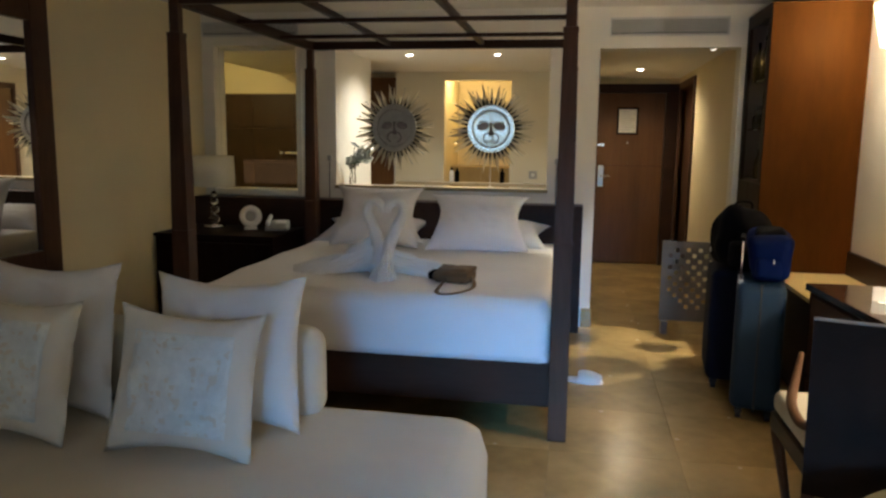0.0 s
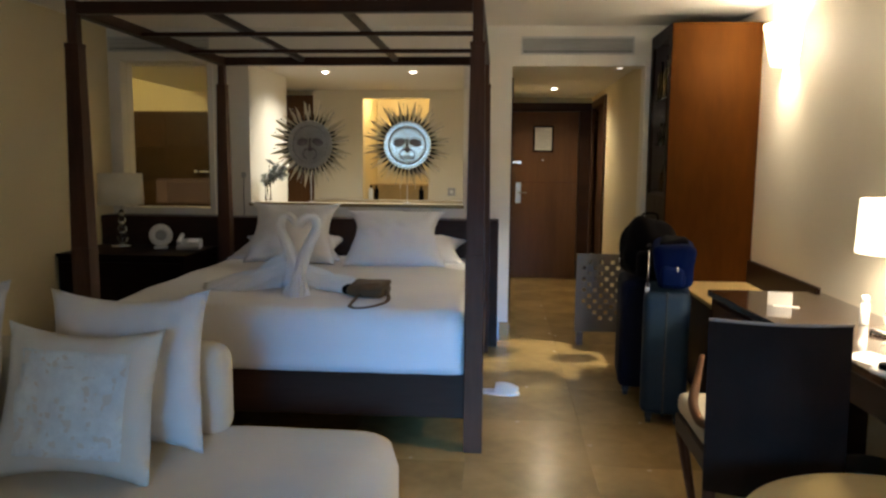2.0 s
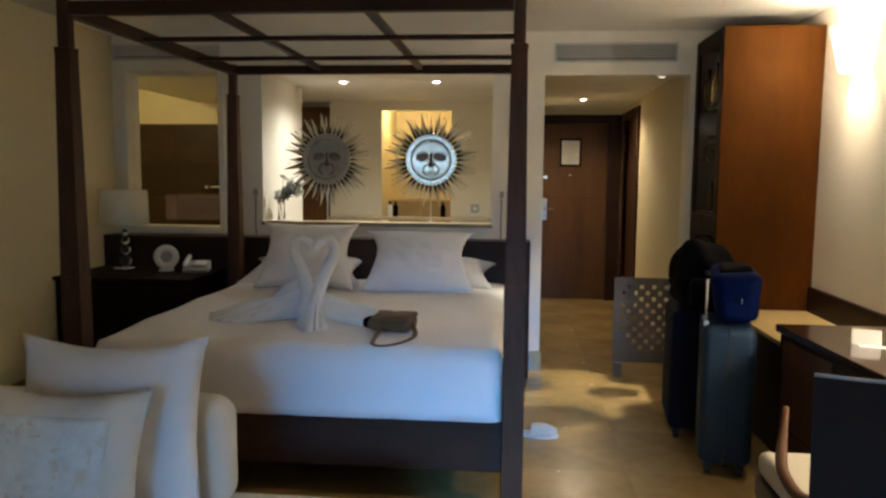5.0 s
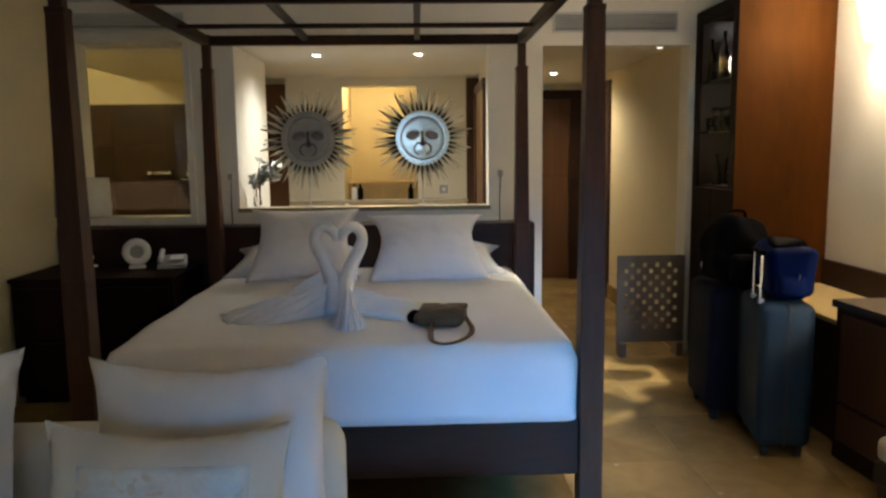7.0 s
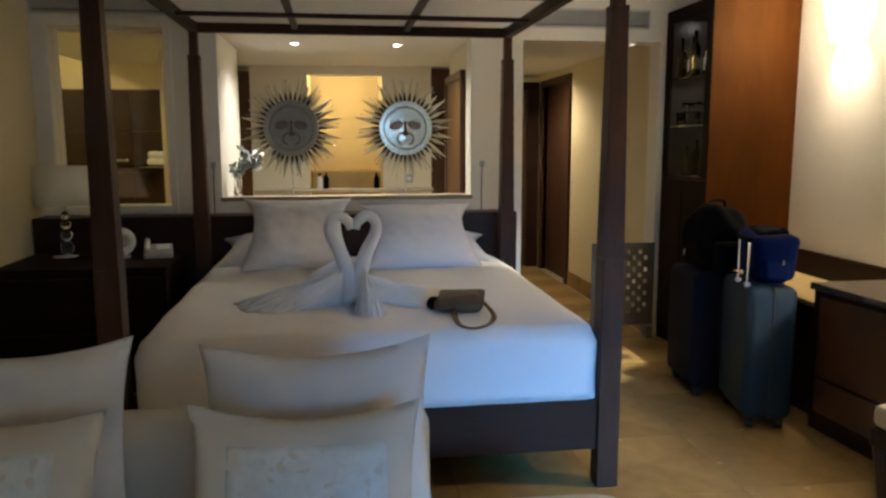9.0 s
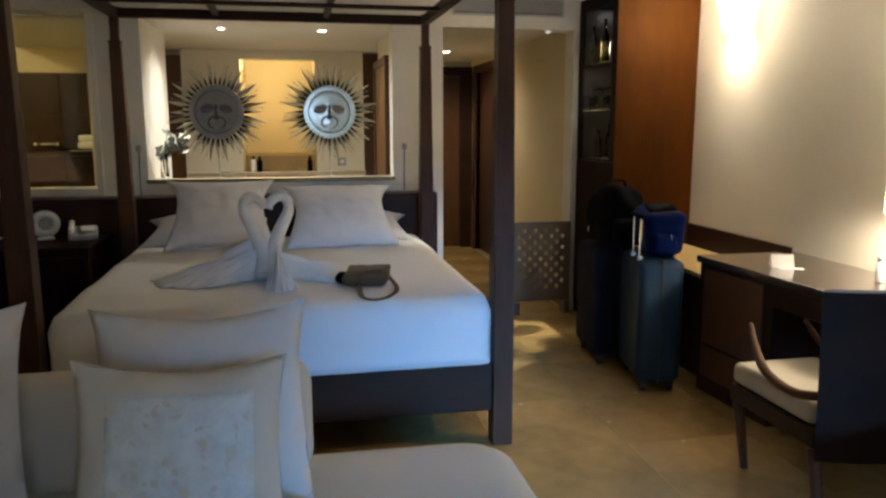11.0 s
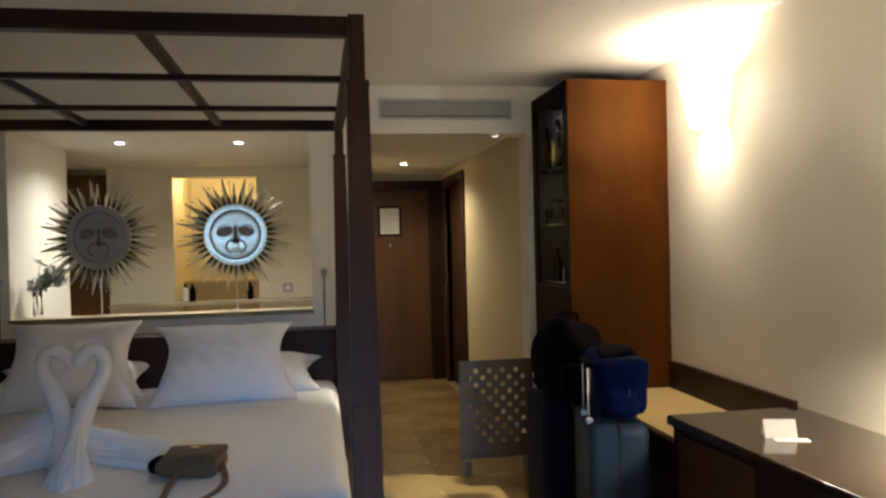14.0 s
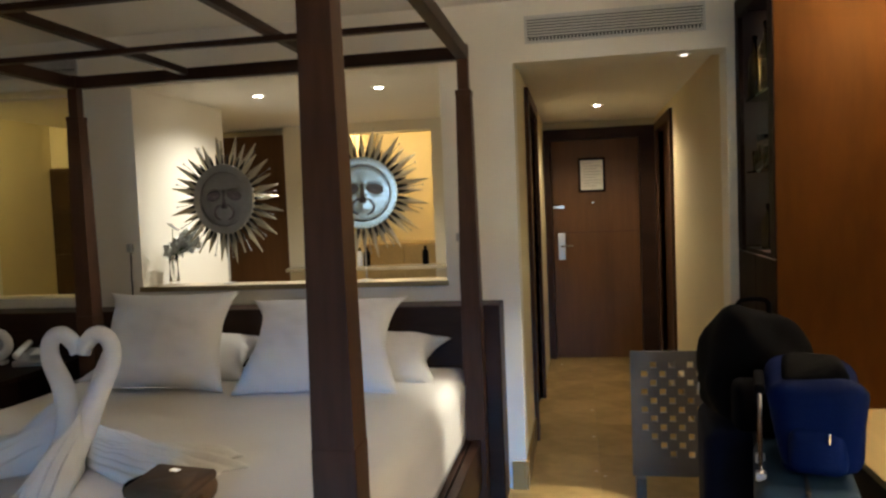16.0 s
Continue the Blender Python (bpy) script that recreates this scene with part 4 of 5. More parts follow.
def desk_phone(at, turn, label):
    p = thing("telephone", at, label, "telephone", turn=turn)
    bm = add_box(bmesh.new(), -0.085, 0.085, -0.075, 0.075, 0, 0.045, 0.010, 3)
    for v in bm.verts:
        v.co.z *= 0.6 + (v.co.y + 0.075) / 0.15 * 1.1
    part("base", bm, GREYPLASTIC, p)
    part("handset", tube(bend([(-0.062, -0.07, 0.055), (-0.062, 0.0, 0.080), (-0.062, 0.07, 0.098)], 10), 0.018, 10), CERAMIC, p, "", True)
    part("display", box(-0.01, 0.07, -0.03, 0.05, 0.060, 0.064), PAPER, p).matrix_local = pose(0, 0, 0, 14)


desk_phone((-1.98, 5.80, 0.7485), 12, "white bedside telephone on the dark nightstand")


# ---------------------------------------------------------------- mirror on the side wall
mr = thing("wall_mirror", (0, 0, 0), "tall wall mirror in a wide dark wooden frame", "mirror")
part("frame", boxes([(L + 0.001, L + 0.040, 3.06, 3.21, 0.64, 2.24), (L + 0.001, L + 0.040, 4.215, 4.365, 0.64, 2.24), (L + 0.001, L + 0.040, 3.21, 4.215, 2.09, 2.24), (L + 0.001, L + 0.040, 3.21, 4.215, 0.64, 0.79)], 0.006), DARK, mr)
part("mirror_glass", box(L + 0.002, L + 0.016, 3.21, 4.215, 0.79, 2.09), MIRROR, mr)


# ---------------------------------------------------------------- sofa
def daybed():
    s = thing("daybed_sofa", (0, 0, 0), "cream upholstered daybed with a low rolled back", "sofa")
    part("seat", rounded_slab(-2.70, 0.0, 1.93, 3.085, 0.10, 0.43, 0.075, 0.004, 9.0, 56, 0.17), SOFA, s, "", True)
    bm = add_box(bmesh.new(), -2.70, -0.635, 2.91, 3.08, 0.40, 0.755, 0.075, 6)
    part("backrest", bm, SOFA, s, "", True)
    part("plinth", box(-2.62, -0.09, 2.02, 2.96, 0, 0.099), DARKX, s)


daybed()


def sofa_cushion(at, w, h, t, tilt, turn, roll, seed, mat, label, panel, sag=0.16):
    c = thing("cushion", at, label, "cushion", "cushions on the daybed")
    c.matrix_world = pose(*at, -tilt, roll, turn)
    part("cover", pillow(w, h, t, seed=seed, pinch=0.10, wrinkle=0.023, sag=sag), mat, c, "", True)
    if panel:
        # woven centre panel that follows the stuffing
        bm = bmesh.new()
        n = 16
        g = []
        for i in range(n + 1):
            row = []
            for j in range(n + 1):
                u, v = (2 * i / n - 1) * 0.68, (2 * j / n - 1) * 0.68
                edge = max(0.0, (1 - abs(u) ** 2.6) * (1 - abs(v) ** 2.6)) ** 0.60
                k = crumple(u, v, -1, seed)
                x = u * w / 2 * (1 - 0.10 * (1 - v * v) * (0.35 + 0.9 * (v + 1) / 2) * abs(u) ** 3)
                z = (v + 1) * h / 2 - 0.5 * sag * h * (1 - u * u) * v * abs(v) ** 3
                row.append(bm.verts.new((x, -(t / 2 * edge + 0.023 * k * (0.3 + edge)) - 0.0015, z)))
            g.append(row)
        for i in range(n):
            for j in range(n):
                bm.faces.new((g[i][j], g[i + 1][j], g[i + 1][j + 1], g[i][j + 1]))
        low = bmesh.ops.extrude_face_region(bm, geom=bm.faces[:])
        for q in low["geom"]:
            if isinstance(q, bmesh.types.BMVert):
                q.co.y += 0.006
        part("panel", bm, BROCADE, c, "silvery brocade centre panel", True)


sofa_cushion((-0.922, 2.735, 0.432), 0.560, 0.555, 0.17, 11, 2, 0, 1.7, CUSHW, "plain white square cushion leaning on the sofa back", False)
sofa_cushion((-1.645, 2.735, 0.432), 0.58, 0.58, 0.17, 11, -2, 0, 5.2, CUSHW, "plain white square cushion leaning on the sofa back", False)
sofa_cushion((-0.955, 2.470, 0.432), 0.490, 0.490, 0.16, 15, 5, 3, 8.1, CUSHION, "ivory cushion with a silvery patterned centre panel", True)
sofa_cushion((-1.62, 2.490, 0.432), 0.50, 0.50, 0.16, 15, -2, 2, 11.6, CUSHION, "ivory cushion with a silvery patterned centre panel", True)


def side_table():
    t = thing("coffee_table", (0, 0, 0), "low dark wooden coffee table before the daybed", "table")
    part("tabletop", box(-1.55, -0.50, 1.40, 1.86, 0.48, 0.52, 0.004), DARKX, t)
    for x in (-1.52, -0.58):
        for y in (1.43, 1.78):
            part("leg", box(x, x + 0.05, y, y + 0.05, 0, 0.4795, 0.003), DARK, t)
    m = thing("magazine", (-0.90, 1.70, 0.521), "white printed leaflet on the dark table", "magazine", turn=24)
    part("pages", box(-0.105, 0.105, -0.14, 0.14, 0, 0.006, 0.001), PAPER, m)
    part("print", box(-0.05, 0.06, 0.02, 0.07, 0.0061, 0.0065), GREYPLASTIC, m)


side_table()


# ---------------------------------------------------------------- desk side
def drinks_cabinet():
    c = thing("drinks_cabinet", (0, 0, 0), "tall red-brown cabinet with open lit bottle shelves", "cabinet")
    x0, x1, y0, y1, h = 1.472, R - 0.002, 5.565, 6.235, 2.35
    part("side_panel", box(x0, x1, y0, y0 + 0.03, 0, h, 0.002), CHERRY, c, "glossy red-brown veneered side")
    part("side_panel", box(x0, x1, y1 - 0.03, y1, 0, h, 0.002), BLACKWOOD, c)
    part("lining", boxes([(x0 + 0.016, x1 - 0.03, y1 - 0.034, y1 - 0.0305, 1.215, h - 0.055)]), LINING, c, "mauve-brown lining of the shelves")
    part("back_panel", box(x1 - 0.02, x1, y0 + 0.0305, y1 - 0.0305, 0, h), CHERRY, c)
    part("back_mirror", box(x1 - 0.026, x1 - 0.0205, y0 + 0.034, y1 - 0.034, 1.215, h - 0.055), MIRROR, c, "mirrored shelf back")
    part("top", box(x0, x1 - 0.0205, y0 + 0.0305, y1 - 0.0305, h - 0.05, h - 0.001), BLACKWOOD, c)
    part("frame", boxes([(x0 - 0.006, x0 + 0.014, y0 + 0.001, y0 + 0.075, 1.20, h), (x0 - 0.006, x0 + 0.014, y1 - 0.075, y1 - 0.001, 1.20, h), (x0 - 0.006, x0 + 0.014, y0 + 0.0755, y1 - 0.0755, h - 0.09, h)], 0.002), BLACKWOOD, c)
    part("middle_board", box(x0 + 0.02, x1 - 0.0275, y0 + 0.0305, y1 - 0.0305, 1.18, 1.21), BLACKWOOD, c)
    for a, b in ((y0 + 0.002, (y0 + y1) / 2 - 0.002), ((y0 + y1) / 2 + 0.002, y1 - 0.002)):
        part("door", box(x0 - 0.006, x0 + 0.014, a, b, 0.09, 1.195, 0.003), BLACKWOOD, c)
    part("plinth", box(x0 + 0.02, x1 - 0.0205, y0 + 0.0305, y1 - 0.0305, 0, 0.0895), BLACKWOOD, c)
    for z in (1.55, 1.88):
        g = part("glass_shelf", box(x0 + 0.03, x1 - 0.028, y0 + 0.032, y1 - 0.036, z, z + 0.010), GREENGLASS, c, "greenish glass shelf")
        g.visible_shadow = False
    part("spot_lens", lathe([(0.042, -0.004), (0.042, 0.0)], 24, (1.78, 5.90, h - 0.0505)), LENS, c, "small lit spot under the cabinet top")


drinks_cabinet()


def bottle(at, r, h, mat, label):
    b = thing("spirit_bottle", at, label, "bottle", "bottles in the drinks cabinet")
    part("body", lathe([(r * 0.92, 0), (r, 0.006), (r, h * 0.58), (r * 0.75, h * 0.68), (r * 0.34, h * 0.76), (r * 0.30, h * 0.93)], 18), mat, b, "", True)
    part("cap", lathe([(r * 0.34, h * 0.9305), (r * 0.34, h)], 14), BLACK, b)
    if mat is AMBER or h > 0.295:
        part("label_paper", lathe([(r + 0.0006, h * 0.18), (r + 0.0006, h * 0.45)], 18, close=False), PAPER, b, "pale label")


def wine_glass(at):
    g = thing("wine_glass", at, "clear stemmed glass on a glass shelf", "glass", "glasses in the drinks cabinet")
    part("bowl", lathe([(0.030, 0.0), (0.029, 0.003), (0.004, 0.008), (0.004, 0.07), (0.020, 0.085), (0.032, 0.115), (0.029, 0.155), (0.0275, 0.155), (0.030, 0.115), (0.018, 0.088)], 20), GLASS, g, "", True)


def tumbler(at, s=1.0):
    g = thing("tumbler", at, "clear drinking glass on a glass shelf", "glass", "glasses in the drinks cabinet")
    part("bowl", lathe([(0.030 * s, 0), (0.036 * s, 0.09), (0.034 * s, 0.09), (0.028 * s, 0.008)], 20), GLASS, g, "", True)


for x, y, mat, h in ((1.525, 5.69, BOTTLE, 0.30), (1.575, 5.79, AMBER, 0.27), (1.525, 5.90, BOTTLE, 0.29), (1.570, 6.00, BOTTLE, 0.31), (1.525, 6.10, BOTTLE, 0.27), (1.630, 6.15, AMBER, 0.29), (1.715, 6.09, BOTTLE, 0.31), (1.700, 5.97, AMBER, 0.26)):
    bottle((x, y, 1.8905), 0.034, h, mat, "dark glass spirit bottle on a shelf" if mat is BOTTLE else "amber spirit bottle on a shelf")
for k, (x, y) in enumerate(((1.525, 5.68), (1.585, 5.77), (1.525, 5.86), (1.585, 5.95), (1.540, 6.03), (1.545, 6.12), (1.625, 6.08), (1.635, 6.16), (1.715, 6.14), (1.710, 6.05))):
    (tumbler if k in (0, 2, 5) else wine_glass)((x, y, 1.5605))
for x, y, mat, h in ((1.58, 5.70, CERAMIC, 0.13), (1.58, 5.84, BOTTLE, 0.24), (1.55, 6.02, BOTTLE, 0.20), (1.60, 6.13, CERAMIC, 0.12), (1.69, 6.15, BOTTLE, 0.25)):
    bottle((x, y, 1.2105), 0.030 if h > 0.15 else 0.022, h, mat, "small white bottle on the lower shelf" if mat is CERAMIC else "dark glass bottle on the lower shelf")


def lattice_screen():
    bm = bmesh.new()
    x0, x1, z0, z1, nx, nz = 0.950, 1.425, 0.100, 0.715, 11, 14
    cw, ch = (x1 - x0) / nx, (z1 - z0) / nz
    vs = {}

    def vert(x, z):
        k = (round(x, 4), round(z, 4))
        if k not in vs:
            vs[k] = bm.verts.new((x, 0, z))
        return vs[k]

    for i in range(nx):
        for j in range(nz):
            a, b, c, d = x0 + i * cw, x0 + (i + 1) * cw, z0 + j * ch, z0 + (j + 1) * ch
            inside = 1 <= i < nx - 1 and 2 <= j < nz - 1 and (i + j) % 2 == 0 and i * 1.1 + j > 5.5
            if not inside:
                bm.faces.new((vert(a, c), vert(b, c), vert(b, d), vert(a, d)))
                continue
            g, e = cw * 0.15, ch * 0.15
            o = [vert(a, c), vert(b, c), vert(b, d), vert(a, d)]
            q = [bm.verts.new(p) for p in ((a + g, 0, c + e), (b - g, 0, c + e), (b - g, 0, d - e), (a + g, 0, d - e))]
            for k in range(4):
                bm.faces.new((o[k], o[(k + 1) % 4], q[(k + 1) % 4], q[k]))
    front = bm.faces[:]
    twin = {v: bm.verts.new((v.co.x, 0.020, v.co.z)) for v in bm.verts[:]}
    rim = [e for e in bm.edges if len(e.link_faces) == 1]
    for f in front:
        bm.faces.new([twin[v] for v in reversed(f.verts)])
    for e in rim:
        a, b = e.verts
        bm.faces.new((a, b, twin[b], twin[a]))
    s = thing("lattice_screen", (0, 6.205, 0), "low taupe board pierced by a chequered grid of square holes", "screen")
    part("board", bm, LATTICE, s)
    for x in (0.965, 1.365):
        part("foot", box(x, x + 0.045, -0.045, 0.065, 0, 0.0995, 0.003), LATTICE, s)


lattice_screen()


def suitcase(at, w, d, h, turn, shell, label, handle):
    s = thing("suitcase", at, label, "suitcase", "luggage by the cabinet", turn=turn)
    part("shell", add_box(bmesh.new(), -w / 2, w / 2, -d / 2, d / 2, 0.055, h, 0.045, 5), shell, s, "", True)
    part("zip", add_box(bmesh.new(), -0.006, 0.006, -d / 2 - 0.002, d / 2 + 0.002, 0.053, h + 0.002, 0.004), RUBBER, s, "dark zip seam")
    for x in (-w / 2 + 0.05, w / 2 - 0.05):
        for y in (-d / 2 + 0.05, d / 2 - 0.05):
            wh = part("wheel", tube([(x - 0.014, y, 0.026), (x + 0.014, y, 0.026)], 0.026, 16), RUBBER, s)
            part("fork", box(x - 0.020, x + 0.020, y - 0.016, y + 0.016, 0.030, 0.0665, 0.003), RUBBER, wh)
    if handle:
        rx = -w / 2 + 0.018
        for y in (-0.135, 0.005):
            part("pull_rod", tube([(rx, y, h - 0.03), (rx, y, h + handle)], 0.0055, 8), STEEL, s, "chrome pull rod")
            part("collar", box(rx - 0.013, rx + 0.013, y - 0.016, y + 0.016, h - 0.012, h + 0.010, 0.004), SATIN, s)
        part("grip", box(rx - 0.014, rx + 0.014, -0.160, 0.030, h + handle, h + handle + 0.024, 0.008, 3), BLACK, s)


suitcase((1.292, 4.605, 0.0), 0.245, 0.455, 0.735, -12, CASE, "upright blue-grey hard suitcase on castors", 0.215)
suitcase((1.255, 5.09, 0.0), 0.30, 0.44, 0.72, -6, NAVY, "upright dark navy fabric suitcase", 0)


def soft_bag(name, at, w, d, h, mat, turn, seed, label, straps, taper=0.18, lump=0.022):
    b = thing(name, at, label, "bag", "luggage by the cabinet", turn=turn)
    soft = lump > 0.035
    bm = add_box(bmesh.new(), -w / 2, w / 2, -d / 2, d / 2, 0, h, min(w, d) * (0.44 if soft else 0.30), 6)
    bmesh.ops.subdivide_edges(bm, edges=bm.edges[:], cuts=1, use_grid_fill=True)
    for v in bm.verts:
        k = noise.noise(Vector((v.co.x * 7 + seed, v.co.y * 7, v.co.z * 7)))
        if v.co.z > 0.02:
            v.co += v.co.normalized() * lump * k
            v.co.x *= 1 - taper * v.co.z / h
            v.co.y *= 1 - taper * v.co.z / h
    part("body", bm, mat, b, "", True)
    pk = add_box(bmesh.new(), -w * 0.34, w * 0.34, -d / 2 - 0.030, -d / 2 + 0.05, h * 0.08, h * 0.52, 0.028, 4)
    for v in pk.verts:
        v.co += Vector((0, 0.012 * noise.noise(v.co * 11 + Vector((seed, 0, 0))), 0.008 * noise.noise(v.co * 9)))
    pk = part("front_pocket", pk, mat, b, "", True)
    part("zip_pull", box(w * 0.10, w * 0.10 + 0.006, -d / 2 - 0.036, -d / 2 - 0.028, h * 0.40, h * 0.40 + 0.028, 0.002), STEEL, pk, "small chrome zip pull")
    if not soft:
        lid = add_box(bmesh.new(), -w * 0.40, w * 0.40, -d * 0.40, d * 0.40, h - 0.052, h + 0.018, 0.034, 4)
        for v in lid.verts:
            v.co.z += 0.022 * noise.noise(v.co * 12 + Vector((0, seed, 0)))
        part("lid", lid, BLACK, b, "black crumpled top flap", True)
    if soft:
        part("tag", tube(bend([(-w * 0.41, 0.045, 0.135), (-w * 0.45, 0.050, 0.110), (-w * 0.44, 0.060, 0.085), (-w * 0.40, 0.070, 0.080)], 10), 0.009, 6, 0.4), PAPER, b, "small white luggage tag", True)
        part("top_handle", tube(bend([(-0.05, 0, h - 0.02), (-0.04, 0, h + 0.03), (0.04, 0, h + 0.03), (0.05, 0, h - 0.02)], 12), 0.010, 8, 0.6), BLACK, b, "", True)
    for x, y, l, m, lab in straps:
        part("strap", tube([(x, y, h * 0.98), (x - 0.005, y - 0.012, h * 0.5), (x, y, h * 0.5 - l)], 0.009, 8, 0.7), m, b, lab)


soft_bag("backpack", (1.315, 4.585, 0.737), 0.195, 0.27, 0.26, BLUEBAG, -12, 2.0, "cobalt-blue nylon bag set on a suitcase", (), -0.22, 0.03)
soft_bag("backpack", (1.265, 5.03, 0.722), 0.36, 0.42, 0.36, BLACK, 4, 6.0, "black backpack slumped on a suitcase", (), 0.20, 0.06)

def luggage_bench():
    b = thing("luggage_bench", (0, 0, 0), "low tan-topped luggage bench with a dark back board", "bench")
    part("top", box(1.56, R - 0.028, 4.445, 5.555, 0.595, 0.620, 0.003), TAN, b)
    part("body", box(1.58, R - 0.028, 4.46, 5.55, 0.06, 0.5945, 0.003), DARKY, b)
    part("back_board", box(R - 0.0275, R - 0.001, 4.445, 5.555, 0.06, 0.770, 0.003), DARKY, b)
    part("plinth", box(1.60, R - 0.03, 4.48, 5.53, 0, 0.0595), DARKY, b)


luggage_bench()


def writing_desk():
    def skew(bm):
        # the front runs slightly towards the wall at the near end
        for v in bm.verts:
            k = (R - v.co.x) / (R - 1.49)
            v.co.x += k * (-0.022 + 0.118 * (4.438 - v.co.y) / 1.778)
        return bm

    d = thing("writing_desk", (0, 0, 0), "dark wooden writing desk with a polished top along the wall", "desk")
    part("desktop", skew(box(1.490, R - 0.001, 2.66, 4.438, 0.715, 0.750, 0.004)), DARKTOP, d, "polished dark top")
    part("apron", skew(box(1.505, 1.525, 2.70, 3.84, 0.60, 0.7145, 0.002)), DARKY, d)
    c = part("cupboard", skew(box(1.512, R - 0.003, 3.845, 4.430, 0.07, 0.7145, 0.003)), DARKY, d)
    for z0, z1 in ((0.10, 0.27), (0.285, 0.69)):
        part("door", skew(box(1.500, 1.5115, 3.905, 4.375, z0, z1, 0.003)), CUPDOOR, c, "brown inset door")
    part("plinth", skew(box(1.52, R - 0.003, 3.85, 4.425, 0, 0.0695)), DARKY, d)
    part("end_panel", skew(box(1.60, R - 0.003, 2.67, 2.70, 0, 0.7145, 0.003)), DARKY, d)
    part("back_board", box(R - 0.020, R - 0.003, 2.70, 3.84, 0.30, 0.7145), DARKY, d)


DARKTOP = material("polished_dark_top", (0.040, 0.024, 0.017), 0.14, tone=0.25, scale=5, fine=50, bump=0.0, stretch=(1, 0.12, 1), coat=0.8)
writing_desk()


def tent_card(at, turn):
    c = thing("tent_card", at, "white folded card standing on the desk", "card", turn=turn)
    bm = bmesh.new()
    for s in (-1, 1):
        q = [(-0.055, s * 0.028, 0), (0.055, s * 0.028, 0), (0.055, 0, 0.062), (-0.055, 0, 0.062)]
        bm.faces.new([bm.verts.new(p) for p in q])
    bmesh.ops.solidify(bm, geom=bm.faces[:], thickness=0.0015)
    part("fold", bm, PAPER, c)
    part("base_card", box(-0.03, 0.085, -0.075, -0.03, 0.0005, 0.0020), PAPER, c)


tent_card((1.70, 4.04, 0.7505), -18)


def lotion(at):
    b = thing("lotion_bottle", at, "slim white bottle on the desk", "bottle")
    part("body", lathe([(0.018, 0), (0.0195, 0.003), (0.0195, 0.088), (0.017, 0.092)], 22), CERAMIC, b, "", True)
    part("cap", lathe([(0.0165, 0.0925), (0.0165, 0.122), (0.015, 0.125)], 18), CERAMIC, b, "", True)


lotion((1.895, 3.62, 0.7505))
pp = thing("paper_sheet", (1.66, 3.02, 0.7505), "loose white sheet on the desk", "paper", turn=20)
part("sheet", box(-0.075, 0.075, -0.10, 0.10, 0, 0.0012), PAPER, pp)
ring = thing("charging_puck", (1.62, 2.86, 0.7505), "black round puck on a white ring on the desk", "gadget")
part("ring", lathe([(0.055, 0), (0.056, 0.008), (0.045, 0.012)], 28), CERAMIC, ring, "", True)
part("puck", lathe([(0.030, 0.0125), (0.030, 0.028), (0.026, 0.031)], 24), BLACK, ring, "", True)


def wall_sconce(at):
    s = thing("wall_sconce", at, "lit tapered half-cone alabaster wall sconce near the ceiling", "lamp")
    bm = bmesh.new()
    rows = []
    for k, (r, z) in enumerate(((0.098, 0.0), (0.112, 0.002), (0.120, 0.03), (0.132, 0.08), (0.148, 0.15), (0.168, 0.235), (0.162, 0.235), (0.142, 0.15), (0.126, 0.08), (0.114, 0.03), (0.106, 0.008), (0.098, 0.006))):
        rows.append([bm.verts.new((-r * 0.95 * math.sin(math.pi * i / 24), -r * math.cos(math.pi * i / 24), z)) for i in range(25)])
    for a, b in zip(rows, rows[1:]):
        for i in range(24):
            bm.faces.new((a[i], a[i + 1], b[i + 1], b[i]))
    part("bowl", bm, ALABASTER, s, "", True)
    part("plate", box(-0.012, -0.001, -0.05, 0.05, 0.03, 0.18, 0.003), STEEL, s)


wall_sconce((R - 0.002, 5.07, 2.010))


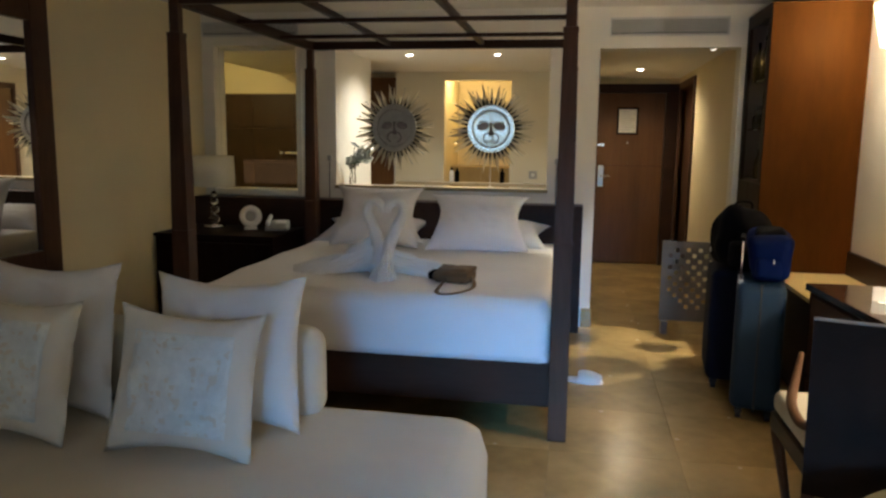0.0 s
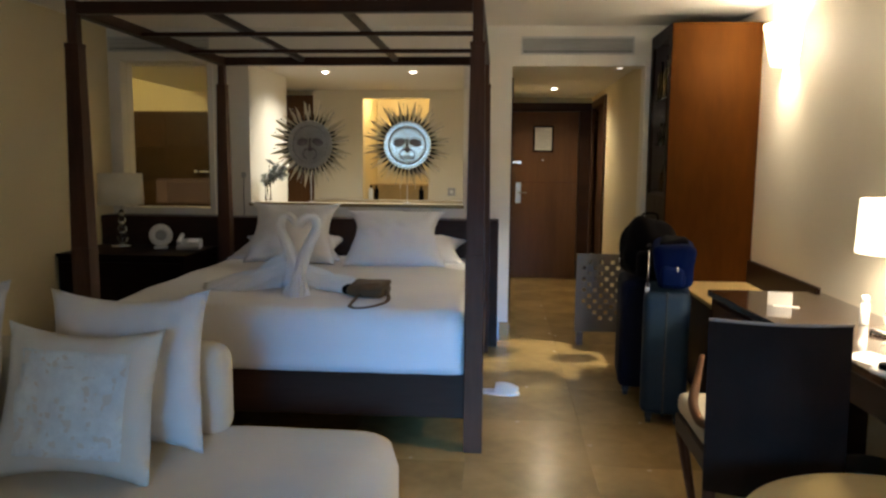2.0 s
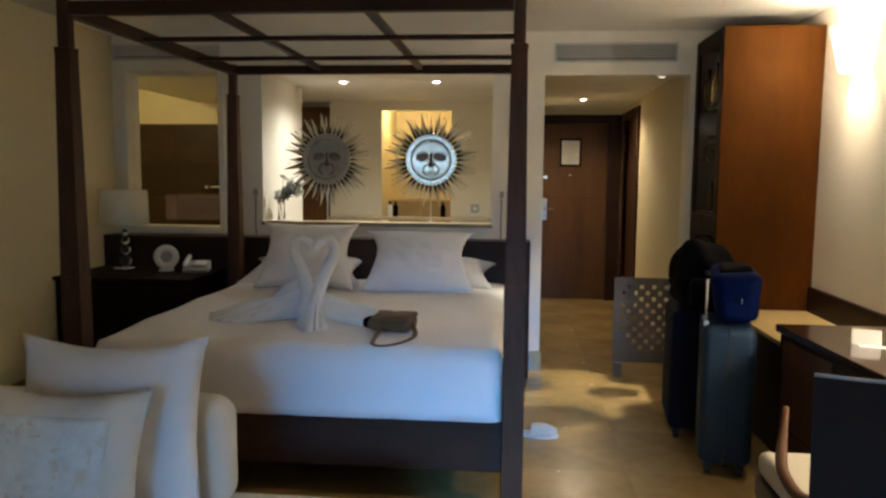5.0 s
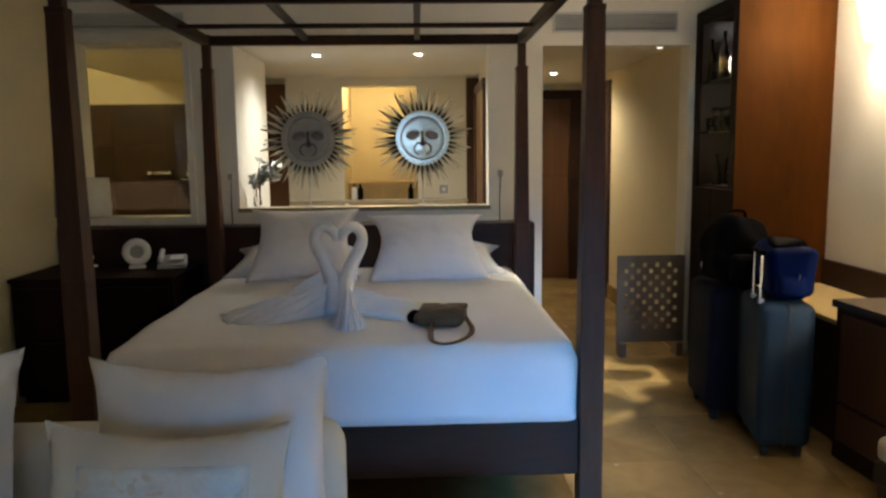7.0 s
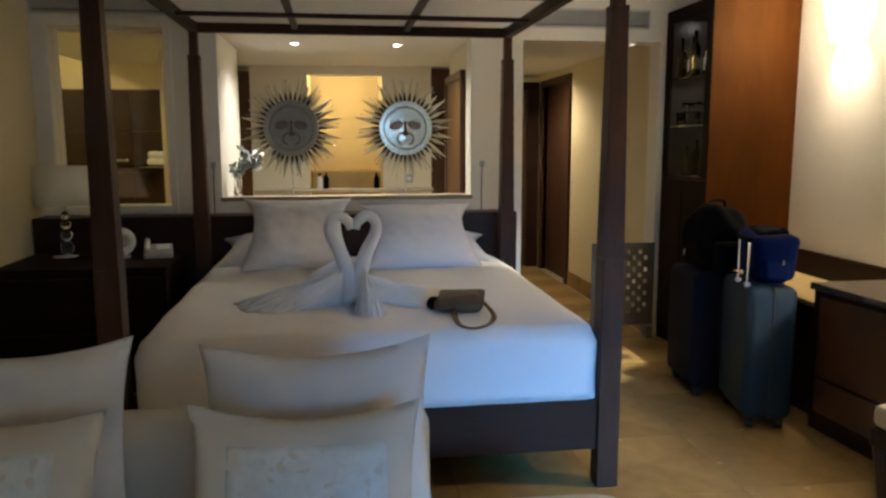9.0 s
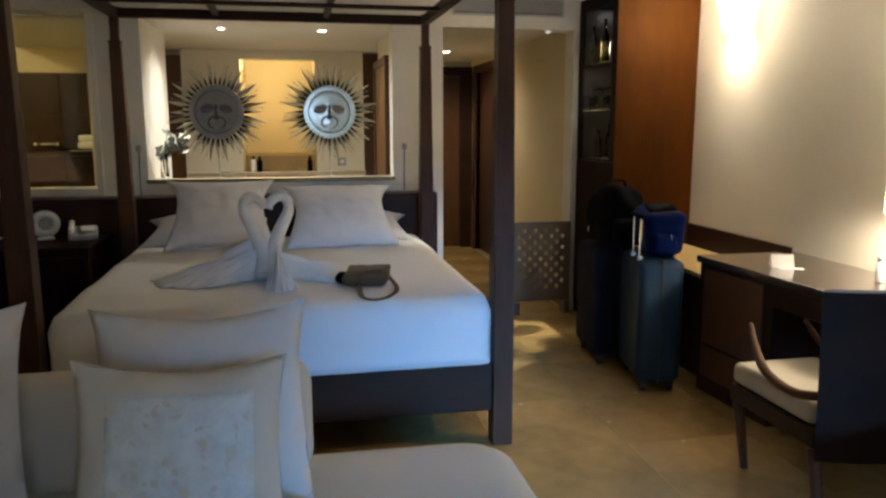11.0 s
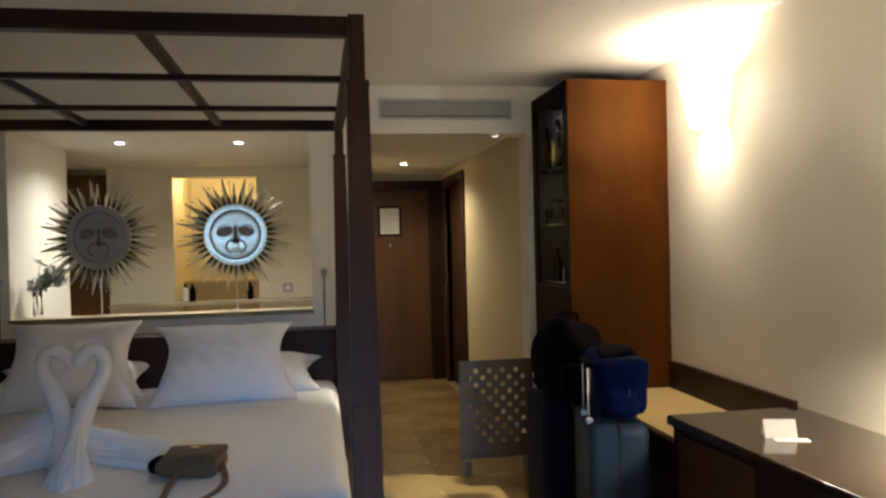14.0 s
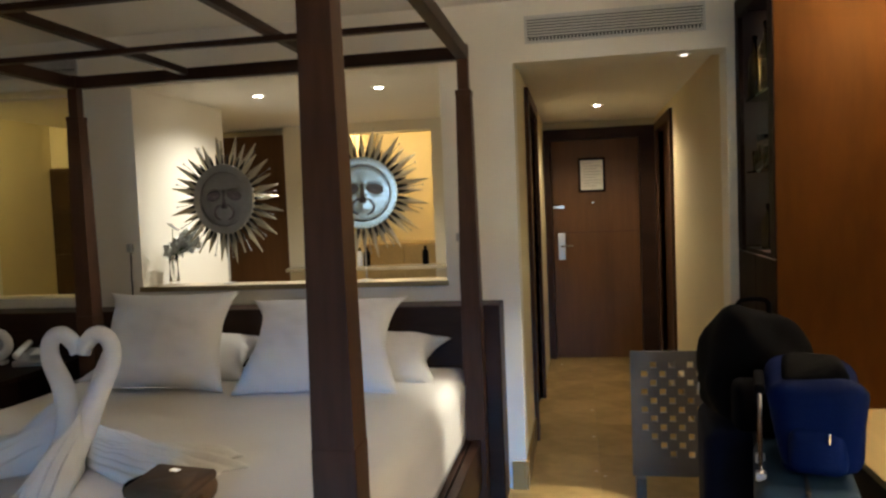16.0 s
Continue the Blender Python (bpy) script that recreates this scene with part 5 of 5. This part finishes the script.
def arm_chair():
    c = thing("desk_chair", (0.017, 0.075, 0), "dark leather-backed armchair with a cream seat", "chair")
    # gently curved back
    bm = bmesh.new()
    g = []
    n = 14
    for i in range(n + 1):
        u = i / n
        x = 1.045 + 0.455 * u
        y = 2.865 - 0.045 * u - 0.045 * math.sin(math.pi * u)
        g.append([bm.verts.new((x, y + 0.040 * (z - 0.9), z)) for z in (0.30, 0.50, 0.70, 0.893)])
    for a, b in zip(g, g[1:]):
        for k in range(3):
            bm.faces.new((a[k], b[k], b[k + 1], a[k + 1]))
    bmesh.ops.solidify(bm, geom=bm.faces[:], thickness=-0.045)
    part("backrest", bm, LEATHERBACK, c, "", False)
    part("piping", tube([(1.045 + 0.455 * i / 14, 2.862 - 0.045 * i / 14 - 0.045 * math.sin(math.pi * i / 14), 0.899) for i in range(15)], 0.0055, 8), PIPING, c, "pale piping along the top edge", True)
    part("seat", add_box(bmesh.new(), 1.085, 1.485, 2.93, 3.42, 0.385, 0.475, 0.030, 4), SEAT, c, "cream padded seat", True)
    part("seat_frame", box(1.08, 1.49, 2.90, 3.41, 0.315, 0.3845, 0.004), DARKX, c)
    for x, y, fx, fy in ((1.085, 2.90, 1.050, 2.780), (1.475, 2.87, 1.500, 2.750), (1.10, 3.38, 1.165, 3.405), (1.465, 3.38, 1.50, 3.41)):
        part("leg", tube([(x, y, 0.316), (fx, fy, 0.0)], [0.024, 0.017], 8), DARK, c)
    for x in (1.075, 1.480):
        part("armrest", tube(bend([(x + (0.12 if x < 1.3 else -0.02), 3.47, 0.615), (x + (0.075 if x < 1.3 else -0.02), 3.36, 0.545), (x + 0.02, 3.20, 0.495), (x, 3.02, 0.485), (x, 2.87, 0.52)], 20), [0.011 + 0.008 * min(1, i / 8) for i in range(21)], 10, 0.9), ARMWOOD, c, "honey-coloured curved wooden arm", True)


arm_chair()


def round_table():
    t = thing("round_table", (1.42, 2.19, 0), "round side table with a glossy golden lacquer top", "table")
    part("tabletop", lathe([(0.435, 0.478), (0.448, 0.484), (0.450, 0.4935), (0.448, 0.4965), (0.444, 0.499), (0.439, 0.5000), (0.433, 0.5003), (0.15, 0.5004), (0.01, 0.5004)], 72), LACQUER, t, "", True)
    part("rim", lathe([(0.425, 0.425), (0.432, 0.430), (0.434, 0.4775)], 72), DARK, t, "dark wooden apron", True)
    part("column", lathe([(0.19, 0.0), (0.19, 0.02), (0.06, 0.06), (0.05, 0.40), (0.12, 0.4245)], 36), DARK, t, "", True)


round_table()


def waste_bin(at):
    b = thing("waste_bin", at, "smoky grey waste bin under the desk", "bin")
    part("bucket", lathe([(0.085, 0), (0.105, 0.30), (0.100, 0.30), (0.080, 0.008)], 28), CLOUDY, b, "", True)


waste_bin((1.76, 3.20, 0.0))


# ---------------------------------------------------------------- floor tiles
S = 0.60
rng = random.Random(11)
tile = mesh_of("floor_tile", add_box(bmesh.new(), -S / 2 + 0.0005, S / 2 - 0.0005, -S / 2 + 0.0005, S / 2 - 0.0005, -0.006, 0.0, 0.0004, 1), MARBLE)
for i in range(8):
    for j in range(15):
        shared("floor_tile", tile, FLOOR, pose(L + S * (i + 0.5), -2.80 + S * (j + 0.5), 0, 0, 0, 90 * rng.randrange(4)))
for i in range(2):
    for j in range(6):
        shared("floor_tile", tile, FLOOR, pose(0.50 + S * i, 6.50 + S * j, 0, 0, 0, 90 * rng.randrange(4)))
